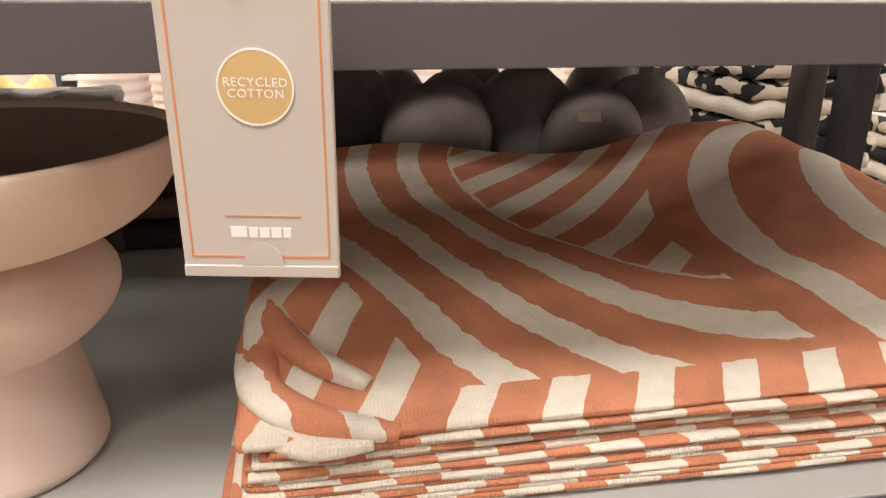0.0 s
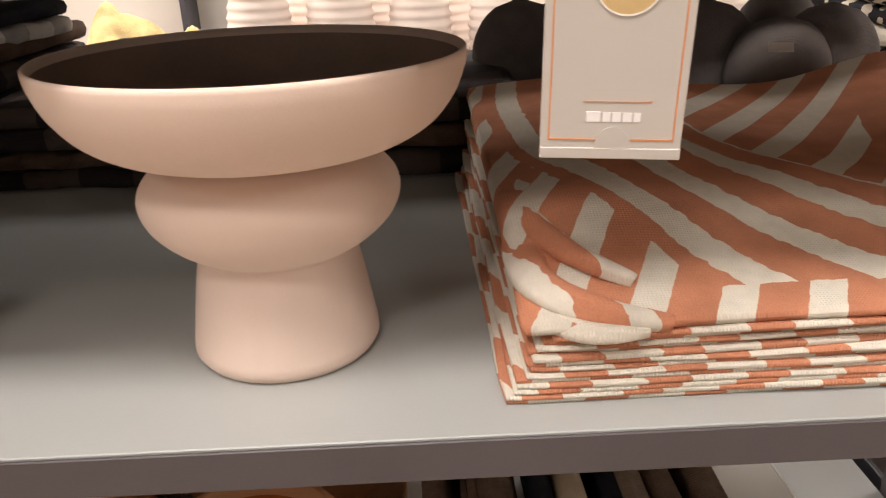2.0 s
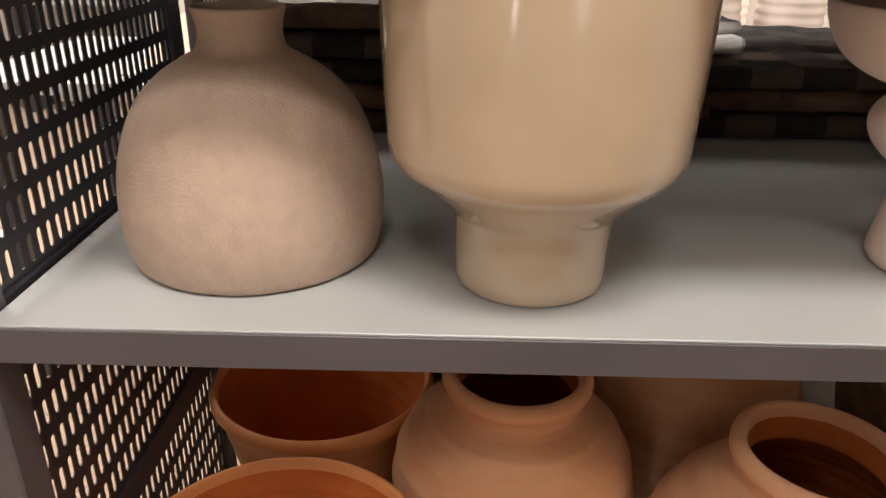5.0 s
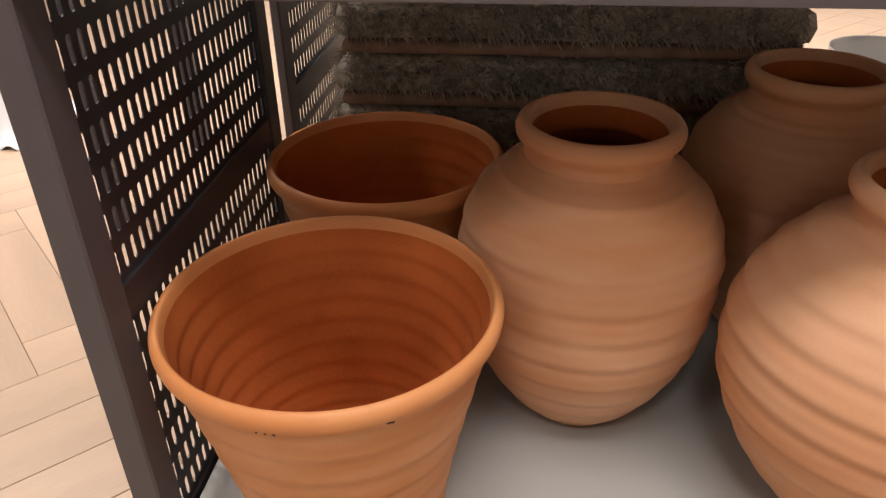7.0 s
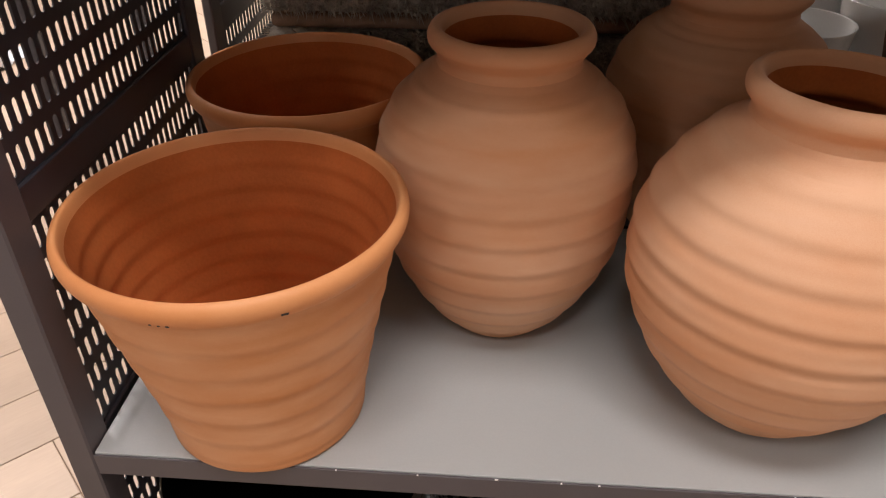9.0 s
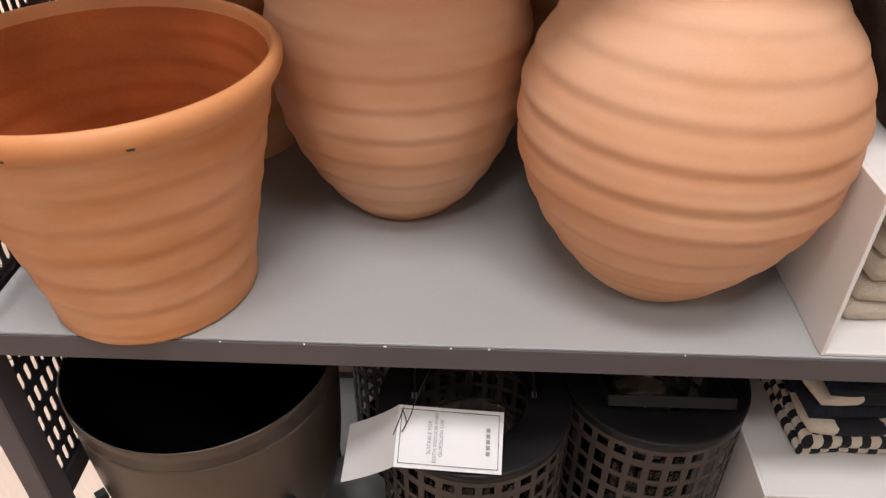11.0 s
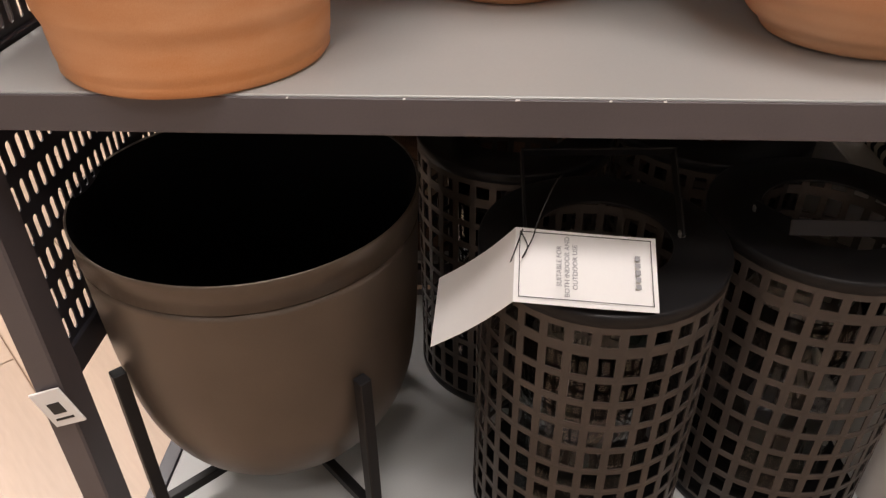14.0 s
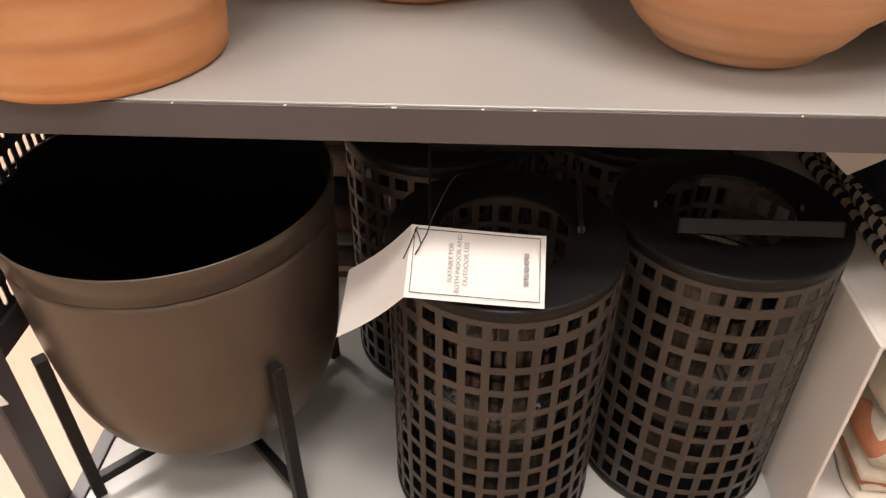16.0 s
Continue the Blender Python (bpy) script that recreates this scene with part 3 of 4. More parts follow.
cushion_pile()


def top_cover():
    """The loose uppermost cover: swollen, creased, its front left corner rolled over."""
    t = thing("cushion_cover", "crumpled rust and cream arc-patterned cotton cushion cover on the pile", "cushion cover", pose(CX + 0.006, CY + 0.006, S1), "pile of cushion covers")
    base = LAYERS * LH

    def lift(u, v, layer):
        g = rise(u, v)
        low = base * g + 0.001
        if not layer:
            return low
        ridge = 0.030 * math.exp(-((u - 0.94 + 0.06 * v) / 0.22) ** 2) * min(1, v * 1.5)
        hump = 0.020 * math.exp(-((u - 0.12) / 0.16) ** 2 - ((v - 0.22) / 0.2) ** 2)
        crease = 0.006 * math.sin(9 * u + 7 * v + 2 * math.sin(4 * v)) * min(1, v * 3) + 0.004 * noise.noise(Vector((u * 6, v * 6, 3)))
        front = 0.006 * math.sin(u * 7 + 0.5)
        k = min(1.0, v * 3.4)
        k = k * k * (3 - 2 * k)
        return low + (-0.012 + 0.007) + k * (0.015 + ridge + hump + crease) + 0.4 * front * (1 - v)
    me = folded(CW - 0.006, CD - 0.01, 0.012, CUSHION, 0.0015, 77, 90, 80, "cloth", lift, 0.5)
    link("cloth", me, t)
    # the corner tucked into two soft rolls
    def roll(name, path, width, material, seed):
        pts = smooth3([Vector(q) for q in path], 10)
        bm = bmesh.new()
        rows = []
        for k, q in enumerate(pts):
            s = k / (len(pts) - 1)
            d = (pts[min(k + 1, len(pts) - 1)] - pts[max(k - 1, 0)]).normalized()
            side = d.cross(Vector((0, 0, 1))).normalized()
            up = side.cross(d)
            r = width * (0.35 + 0.75 * math.sin(math.pi * (0.12 + 0.8 * s)) ** 0.8)
            row = []
            for m in range(20):
                an = 2 * math.pi * m / 20
                w = 1 + 0.14 * noise.noise(Vector((math.cos(an) * 2, math.sin(an) * 2, s * 5 + seed))) + 0.10 * math.sin(3 * an + 5 * s)
                row.append(bm.verts.new(q + side * (r * w * math.cos(an)) + up * (0.72 * r * w * math.sin(an))))
            rows.append(row)
        for ra, rb in zip(rows, rows[1:]):
            for m in range(20):
                bm.faces.new((ra[m], ra[(m + 1) % 20], rb[(m + 1) % 20], rb[m]))
        bm.faces.new(rows[0][::-1])
        bm.faces.new(rows[-1])
        part(name, bm, material, t, smooth=True)
    f = base * 0.64
    roll("tucked_corner", ((0.010, 0.150, f + 0.026), (0.006, 0.085, f + 0.022), (0.010, 0.035, f + 0.017), (0.040, 0.006, f + 0.011), (0.085, -0.002, f + 0.005)), 0.0125, CORNER_EDGE, 1)
    roll("tucked_fold", ((0.004, 0.060, f + 0.004), (0.008, 0.020, f + 0.003), (0.035, -0.004, f + 0.002), (0.070, -0.006, f + 0.002)), 0.0085, CREAM_EDGE, 6)
    roll("tucked_fold", ((0.030, 0.200, f + 0.040), (0.012, 0.120, f + 0.036), (0.030, 0.060, f + 0.030), (0.070, 0.030, f + 0.018)), 0.010, CUSHION_EDGE, 3)


top_cover()


def flat(me):
    me.shade_flat()
    return me


def hang_tag():
    """The card that hangs before the pile on a white loop."""
    w, h, d = 0.0628, 0.122, 0.004
    t = thing("hang_tag", "pale card hang tag with copper border and gold round seal", "hang tag", pose(0.9218, -0.0275, 1.3735, 4, 0.8, -9))
    part("card", box(-w / 2, w / 2, 0, d * 0.35, 0, h, 0.0005, 1), KRAFT, t)
    part("back_card", box(-w / 2, w / 2, d * 0.55, d, -0.001, h, 0.0005, 1), KRAFT, t)
    part("folded_flap", box(-w / 2, w / 2, -0.0012, -0.0002, 0.0, 0.0052, 0.0004, 1), KRAFT, t)
    bx, b0, b1, lw = w / 2 - 0.0035, 0.0085, h - 0.004, 0.00075
    part("border", box(-bx, -bx + lw, -0.0003, 0.0001, b0, b1), COPPER, t)
    part("border", box(bx - lw, bx, -0.0003, 0.0001, b0, b1), COPPER, t)
    part("border", box(-bx + lw, bx - lw, -0.0003, 0.0001, b0, b0 + lw), COPPER, t)
    part("border", box(-bx + lw, bx - lw, -0.0003, 0.0001, b1 - lw, b1), COPPER, t)
    link("seal", flat(lathe([(0.0138, 0), (0.0138, 0.0003), (0.001, 0.0003)], GOLD, 64, name="seal")), t, "gold round seal", pose(0.0030, -0.0001, 0.0772, 90, 0, 0))
    link("seal_ring", flat(lathe([(0.0143, 0), (0.0143, 0.00045), (0.0136, 0.00045), (0.0136, 0)], PALE, 64, name="seal_ring", caps=(False, False))), t, m=pose(0.0030, -0.0001, 0.0772, 90, 0, 0))
    text_mesh("RECYCLED", 0.0046, PALE, pose(0.0030, -0.00055, 0.0791, 90, 0, 0), t, spacing=1.1)
    text_mesh("COTTON", 0.0046, PALE, pose(0.0030, -0.00055, 0.0749, 90, 0, 0), t, spacing=1.1)
    # brand mark as plain bars, faint line of print above it
    for k, bw in enumerate((0.0062, 0.0034, 0.0038, 0.0040, 0.0030)):
        x = (-0.0112, -0.0040, 0.0002, 0.0048, 0.0096)[k]
        part("brand_mark", box(x, x + bw, -0.0003, 0.0001, 0.0172, 0.0218 - (0.0004 if k else 0)), PALE, t)
    part("print_bar", box(-0.013, 0.017, -0.0003, 0.0001, 0.0262, 0.0266), COPPER, t)
    bm = bmesh.new()
    arc = [(0.0010 + 0.0082 * math.cos(math.pi * k / 24), 0.0052 + 0.0098 * math.sin(math.pi * k / 24)) for k in range(25)]
    low = [bm.verts.new((x, -0.0003, z)) for x, z in arc]
    top = [bm.verts.new((x, -0.0011, z)) for x, z in arc]
    bm.faces.new(top)
    for k in range(24):
        bm.faces.new((low[k], low[k + 1], top[k + 1], top[k]))
    part("thumb_tab", bm, KRAFT, t)
    part("loop", tube([(0.0, -0.001, h - 0.012), (-0.002, -0.003, h - 0.006), (0.002, -0.002, h + 0.004), (0.003, 0.012, h + 0.03), (0.001, 0.03, h + 0.024), (0.0, 0.01, h + 0.006), (0.0, 0.001, h - 0.011)], 0.0008, 6), PALE, t, "white string loop")


hang_tag()


def pile_of(name, label, category, x, y, z, w, d, heights, mats, turn=0, wave=0.004, group=""):
    t = thing(name, label, category, pose(x, y, z, 0, 0, turn), group)
    h = 0.0
    for k, hh in enumerate(heights):
        me = folded(w * random.uniform(0.97, 1.0), d * random.uniform(0.97, 1.0), hh * 0.93, mats[k % len(mats)], wave, k * 3 + int(100 * x), 20, 12, "fold")
        link("fold", me, t, m=pose(random.uniform(-0.006, 0.006), random.uniform(-0.006, 0.006), h, 0, 0, random.uniform(-1.5, 1.5)))
        h += hh
    return t


pile_of("folded_blanket", "folded black and cream striped blanket on the upper shelf", "blanket", 0.80, 0.03, S0 + 0.001, 0.62, 0.40, (0.012, 0.013, 0.012, 0.013), [BWS], 0, 0.002)

# ---- middle shelf: terracotta ----


def ribbed(pts, n, amp, pitch, phase=0.0):
    """A profile with the soft throwing ridges of a hand-turned pot along it."""
    out, run = [], 0.0
    pr = smooth_profile(pts, n)
    for i, (r, z) in enumerate(pr):
        if i:
            run += math.hypot(r - pr[i - 1][0], z - pr[i - 1][1])
        k = math.sin(2 * math.pi * run / pitch + phase)
        k = 0.85 * (k + 0.35 * math.sin(4 * math.pi * run / pitch + 2 * phase))
        fade = min(1.0, i / 8, (len(pr) - 1 - i) / 8)
        out.append((r + amp * k * fade, z))
    return out


def flower_pot(x, y, turn, seed, s=1.0, worn=False):
    t = thing("terracotta_pot", "open terracotta flower pot with throwing ridges and rolled rim", "flower pot", pose(x, y, S2, 0, 0, turn), "terracotta pots")
    p = [(0.094, 0.0), (0.101, 0.0008), (0.1035, 0.004)]
    p += ribbed([(0.103, 0.008), (0.110, 0.05), (0.123, 0.11), (0.137, 0.17), (0.1490, 0.222)], 24, 0.0008, 0.036)
    p += smooth_profile([(0.1508, 0.2235), (0.1545, 0.2255), (0.1585, 0.2320), (0.1595, 0.239), (0.1578, 0.2445), (0.1540, 0.2478), (0.1508, 0.2472), (0.1487, 0.243)], 4)
    n = len(p)
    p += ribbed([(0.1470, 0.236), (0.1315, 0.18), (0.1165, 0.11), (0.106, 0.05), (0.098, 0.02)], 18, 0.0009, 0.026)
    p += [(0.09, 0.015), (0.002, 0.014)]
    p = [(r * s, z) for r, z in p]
    turned(t, p, (("wall", 0, n - 29, TERRA_POT), ("rolled_rim", n - 29, n, TERRA_RIM), ("inside", n, 999, TERRA_SHADE)), 144, 0.0011, seed)
    if worn:
        for a, r, z, w, h, m, tilt in ((-60, 0.1536, 0.2300, 0.0022, 0.0012, INK, 0), (-59, 0.1538, 0.2296, 0.0012, 0.0010, INK, 0), (-92, 0.1533, 0.2296, 0.0014, 0.0012, INK, 0), (-94.5, 0.1533, 0.2296, 0.0010, 0.0010, INK, 0), (-97, 0.1534, 0.2298, 0.0012, 0.0009, INK, 0), (-52, 0.1295, 0.175, 0.0075, 0.0005, PALE, 62), (-50, 0.1292, 0.176, 0.0050, 0.0004, PALE, 75), (-40, 0.1345, 0.198, 0.0055, 0.0005, PALE, 50)):
            part("scuff", box(-0.0006, 0.0006, -w, w, -h, h, 0.0003, 1), m, t, m=pose(r * math.cos(radians(a)), r * math.sin(radians(a)), z, tilt, 0, a))


def urn(x, y, turn, seed, s=1.0, lean=0.0, low=0.0):
    t = thing("terracotta_urn", "round-bellied terracotta urn with ridges and a rolled lip", "urn", pose(x, y, S2, 0, lean, turn), "terracotta urns")
    p = [(0.060, 0.0), (0.066, 0.0008), (0.0685, 0.003)]
    p += ribbed([(0.0705, 0.006), (0.089, 0.028), (0.115, 0.072), (0.1345, 0.125), (0.1405, 0.180 - low), (0.1395, 0.226 - low), (0.125, 0.268 - low * 0.6), (0.100, 0.296), (0.082, 0.310)], 20, 0.0012, 0.0335, seed)
    p += smooth_profile([(0.0775, 0.316), (0.0770, 0.325), (0.0810, 0.331), (0.0865, 0.338), (0.0870, 0.346), (0.0830, 0.3525), (0.0770, 0.3540), (0.0725, 0.3500)], 5)
    n = len(p)
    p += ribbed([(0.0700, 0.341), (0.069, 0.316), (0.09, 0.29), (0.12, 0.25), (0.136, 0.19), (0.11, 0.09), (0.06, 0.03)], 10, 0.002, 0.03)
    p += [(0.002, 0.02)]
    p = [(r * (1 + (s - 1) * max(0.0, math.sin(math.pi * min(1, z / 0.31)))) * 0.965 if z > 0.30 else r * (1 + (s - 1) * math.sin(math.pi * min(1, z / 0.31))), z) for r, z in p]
    turned(t, p, (("belly", 0, n - 36, TERRA), ("rolled_lip", n - 36, n, TERRA), ("inside", n, 999, TERRA_SHADE)), 144, 0.0013, seed)


flower_pot(0.157, 0.088, 0, 2, 0.975, True)
flower_pot(0.151, 0.408, 100, 7, 0.93)
urn(0.398, 0.272, 30, 3)
urn(0.669, 0.138, 200, 11, 1.10, -2.0, 0.014)
urn(0.665, 0.455, 120, 19)
# ---- bottom shelf: planter and lanterns ----


def stand_planter(x, y):
    t = thing("planter_on_stand", "large dark bronze metal planter on a black four-legged stand", "planter", pose(x, y, S3))
    p = smooth_profile([(0.006, 0.022), (0.05, 0.023), (0.10, 0.040), (0.140, 0.075), (0.163, 0.125), (0.172, 0.19), (0.1762, 0.266)], 6)
    p += [(0.1770, 0.300), (0.1772, 0.3062), (0.1752, 0.3066), (0.1752, 0.3084), (0.1782, 0.3090)]
    p += [(0.1795, 0.334), (0.1797, 0.3375), (0.1788, 0.339), (0.1772, 0.3375)]
    n = len(p)
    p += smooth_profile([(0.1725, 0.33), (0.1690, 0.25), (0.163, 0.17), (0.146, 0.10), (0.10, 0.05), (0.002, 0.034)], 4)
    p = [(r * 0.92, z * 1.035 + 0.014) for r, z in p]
    turned(t, p, (("pot", 0, n - 7, BRONZE), ("rim_band", n - 7, n - 1, BRONZE), ("inside", n - 1, 999, PLANTER_SHADE)))
    s = 0.1175
    for sx, sy in ((-1, -1), (1, -1), (1, 1), (-1, 1)):
        cx, cy = sx * s, sy * s
        bm = box(-0.0065, 0.0065, -0.0065, 0.0065, 0.0, 0.222, 0.001, 1)
        part("leg", bm, BLACKM, t, m=pose(cx, cy, 0.0005, 0, 0, 45))
    for a in (45, 135):
        part("cross_bar", box(-s * 1.414, s * 1.414, -0.0055, 0.0055, 0.006, 0.0185, 0.001, 1), BLACKM, t, m=pose(0, 0, 0.012 if a == 45 else 0.0123, 0, 0, a))


stand_planter(0.153, 0.150)

LR, LHGT, LCOL, LROW = 0.1125, 0.344, 32, 11


def lantern_sleeve():
    """The pierced wall: square holes in a thin rolled sheet."""
    verts, faces = [], []
    z0, z1 = 0.012, LHGT - 0.012
    pz, pa = (z1 - z0) / LROW, 2 * math.pi / LCOL

    def ring(r, z, a):
        return (r * math.cos(a), r * math.sin(a), z)
    for c in range(LCOL):
        for q in range(LROW):
            a, z = (c + 0.5) * pa, z0 + (q + 0.5) * pz
            ha, hz = pa / 2, pz / 2
            ia, iz = ha * 0.66, hz * (0.74 if q < LROW - 1 else 0.50)
            o = len(verts)
            for r in (LR, LR - 0.0012):
                verts += [ring(r, z + sz * hz, a + sa * ha) for sa, sz in ((-1, -1), (1, -1), (1, 1), (-1, 1))]
                verts += [ring(r, z + sz * iz, a + sa * ia) for sa, sz in ((-1, -1), (1, -1), (1, 1), (-1, 1))]
            for k in range(4):
                j = (k + 1) % 4
                faces.append((o + k, o + j, o + 4 + j, o + 4 + k))
                faces.append((o + 8 + j, o + 8 + k, o + 12 + k, o + 12 + j))
                faces.append((o + 4 + k, o + 4 + j, o + 12 + j, o + 12 + k))
    return weld(mesh_from("pierced_sleeve", verts, faces, LANTERN))


SLEEVE = lantern_sleeve()
LID = lathe([(LR - 0.0015, LHGT - 0.013), (LR, LHGT - 0.0125), (LR + 0.0006, LHGT - 0.003), (LR, LHGT - 0.0008), (LR - 0.002, LHGT), (0.0628, LHGT), (0.062, LHGT - 0.0008), (0.062, LHGT - 0.003), (LR - 0.0015, LHGT - 0.003)], BLACKM, 96, name="lid")
LID.polygons[len(LID.polygons) - 1].use_smooth = False
FLOOR = lathe([(LR - 0.0012, 0.0), (LR + 0.0006, 0.001), (LR + 0.0006, 0.0115), (LR - 0.0012, 0.012), (LR - 0.002, 0.003), (0.002, 0.003)], BLACKM, 96, name="base")


GLASS_TUBE = lathe([(0.068, 0.0125), (0.071, 0.0125), (0.071, 0.262), (0.0705, 0.263), (0.0685, 0.263), (0.068, 0.262), (0.068, 0.0125)], GLASS, 64, name="glass_cylinder", caps=(False, False))


def open_ring(me):
    """Takes away the two end caps of a turned ring."""
    bm = bmesh.new()
    bm.from_mesh(me)
    bmesh.ops.delete(bm, geom=[f for f in bm.faces if len(f.verts) > 4], context="FACES")
    bm.to_mesh(me)
    bm.free()


open_ring(LID)


def handle_strap(lean):
    """A flat bail: two arms and a bar, leaning lean degrees from upright towards the front."""
    bm = bmesh.new()
    w, l = 0.0705, 0.082
    for s in (-1, 1):
        box(s * w - 0.0012, s * w + 0.0012, -0.007, 0.007, -0.004, l, 0.0004, 1, bm)
    box(-w - 0.0012, w + 0.0012, -0.007, 0.007, l - 0.0022, l, 0.0004, 1, bm)
    return bm


def lantern(x, y, turn, lean):
    t = thing("lantern", "cylindrical black metal lantern pierced with rows of square holes", "lantern", pose(x, y, S3 + 0.0005, 0, 0, turn), "black lanterns")
    link("pierced_sleeve", SLEEVE, t)
    link("lid", LID, t)
    link("base", FLOOR, t)
    link("glass_cylinder", GLASS_TUBE, t, "clear glass candle cylinder")
    part("handle", handle_strap(lean), BLACKM, t, m=pose(0, 0, LHGT + 0.003, lean, 0, 0))
    for s in (-1, 1):
        part("rivet", box(s * 0.0705 - 0.003, s * 0.0705 + 0.003, -0.003, 0.003, LHGT - 0.002, LHGT + 0.005, 0.001, 2), ZINC, t)
    return t


lantern(0.489, 0.098, 3, -52)
lantern(0.709, 0.148, 0, 70)
lantern(0.415, 0.322, 10, -50)
lantern(0.648, 0.350, 10, -55)


def quad_card(name, corners, t, parent, material=None, nx=6):
    """A thin card through four corners."""
    a, b, c, d = (Vector(p) for p in corners)
    n = (b - a).cross(d - a).normalized()
    bend = 0.004 if name == "card_leaf" else 0.001
    verts, faces = [], []
    for l in (0, 1):
        for i in range(nx + 1):
            u = i / nx
            for e0, e1 in ((a, b), (d, c)):
                verts.append(e0.lerp(e1, u) - n * (t * l) - n * bend * math.sin(math.pi * u))
    m = 2 * (nx + 1)
    for i in range(nx):
        o = 2 * i
        faces += [(o, o + 2, o + 3, o + 1), (m + o + 1, m + o + 3, m + o + 2, m + o), (o, m + o, m + o + 2, o + 2), (o + 1, o + 3, m + o + 3, m + o + 1)]
    faces += [(0, 1, m + 1, m), (2 * nx, m + 2 * nx, m + 2 * nx + 1, 2 * nx + 1)]
    return link(name, mesh_from(name, verts, faces, material or CARD), parent)


def lantern_tag():
    tl, tr, br, bl = (0.407, 0.043, 0.519), (0.521, 0.046, 0.508), (0.518, -0.014, 0.479), (0.404, -0.015, 0.488)
    t = thing("care_tag", "white folded paper tag tied with black cord to a lantern", "hang tag")
    quad_card("card_face", (bl, br, tr, tl), 0.0006, t)
    quad_card("card_leaf", ((0.336, 0.024, 0.403), bl, tl, (0.341, 0.084, 0.434)), 0.0006, t)
    o = Vector(bl)
    ux = (Vector(br) - o).normalized()
    n = ux.cross(Vector(tl) - o).normalized()
    uy = n.cross(ux)
    W, Hh = (Vector(br) - o).length, (Vector(tl) - o).length
    M = Matrix(((ux.x, uy.x, n.x, o.x), (ux.y, uy.y, n.y, o.y), (ux.z, uy.z, n.z, o.z), (0, 0, 0, 1)))
    lift = Matrix.Translation(n * 0.0015)
    M = lift @ M
    e, lw = 0.004, 0.0006
    for x0, x1, y0, y1 in ((e, W - e, e, e + lw), (e, W - e, Hh - e - lw, Hh - e), (e, e + lw, e + lw, Hh - e - lw), (W - e - lw, W - e, e + lw, Hh - e - lw)):
        part("print_border", box(x0, x1, y0, y1, -0.0003, 0.0001), INK, t, m=M)
    for k, words in enumerate(("SUITABLE FOR", "BOTH INDOOR AND", "OUTDOOR USE")):
        text_mesh(words, 0.0056, PRINT, M @ pose(0.036 + 0.0064 * k, Hh * 0.5, 0.0001, 0, 0, 90), t)
    for k in range(5):
        part("brand_mark", box(W - 0.0175, W - 0.0135, 0.018 + k * 0.0062, 0.0222 + k * 0.0062, -0.0003, 0.0001), PRINT, t, m=M)
    c = [M @ Vector(q) for q in ((0.005, Hh - 0.006, 0.002), (0.010, Hh - 0.020, 0.004), (0.006, Hh - 0.030, 0.003), (0.014, Hh - 0.012, 0.006), (0.018, Hh + 0.004, 0.006), (0.030, Hh + 0.035, 0.012), (0.038, Hh + 0.05, 0.004))]
    part("cord", tube(smooth3(c), 0.0006, 6), INK, t, "thin black cord")
    c = [M @ Vector(q) for q in ((0.006, Hh - 0.004, 0.003), (0.002, Hh - 0.018, 0.003), (-0.003, Hh - 0.034, 0.002))]
    part("cord", tube(smooth3(c), 0.0006, 6), INK, t)


lantern_tag()


def small_tag(corners):
    t = thing("paper_tag", "small grey-white paper tag hanging from a lantern", "hang tag")
    quad_card("card_face", corners, 0.0005, t, KRAFT)


small_tag(((0.735, 0.135, 0.580), (0.795, 0.125, 0.528), (0.865, 0.145, 0.553), (0.820, 0.155, 0.602)))

# ---- white display boxes and their cloths ----


def open_box(x0, x1, y0, y1, z0, z1, label):
    t = thing("display_box", label, "box")
    w = 0.004
    part("side_panel", box(x0, x0 + w, y0, y1, z0, z1, 0.0006, 1), BOXW, t)
    part("side_panel", box(x1 - w, x1, y0, y1, z0, z1, 0.0006, 1), BOXW, t)
    part("bottom_panel", box(x0 + w, x1 - w, y0, y1, z0, z0 + w, 0.0006, 1), BOXW, t)
    part("top_panel", box(x0 + w, x1 - w, y0, y1, z1 - w, z1, 0.0006, 1), BOXW, t)
    part("back_panel", box(x0 + w, x1 - w, y1 - w, y1, z0 + w, z1 - w, 0.0006, 1), BOXW, t)


open_box(0.804, 1.28, 0.004, 0.42, S2 + 0.0005, 0.823, "white cardboard display box open at the front on the shelf")
open_box(0.813, 1.30, 0.010, 0.44, S3 + 0.0005, 0.426, "tall white cardboard display box with an open front")
pile_of("folded_cloth", "folded beige linen cloths piled in a white box", "cloth", 0.850, 0.05, S2 + 0.005, 0.36, 0.32, (0.026, 0.024, 0.03, 0.028, 0.03), [BEIGE_T], 2, 0.005)
pile_of("folded_cloth", "folded rust and cream cotton covers piled in a white box", "cloth", 0.905, 0.06, S3 + 0.005, 0.36, 0.34, (0.02, 0.022, 0.03, 0.06, 0.05), [CREAM_EDGE, TERRA_BLOT, CREAM_EDGE, TERRA_BLOT], -3, 0.006)
pile_of("folded_throw", "folded black and cream cotton throws piled on a white box", "throw", 0.868, 0.07, 0.4268, 0.38, 0.32, (0.018, 0.022, 0.020, 0.026, 0.022, 0.02), [BWFINE, BWFINE, BWS, NAVY_T, BWS, NAVY_T], 3, 0.005)


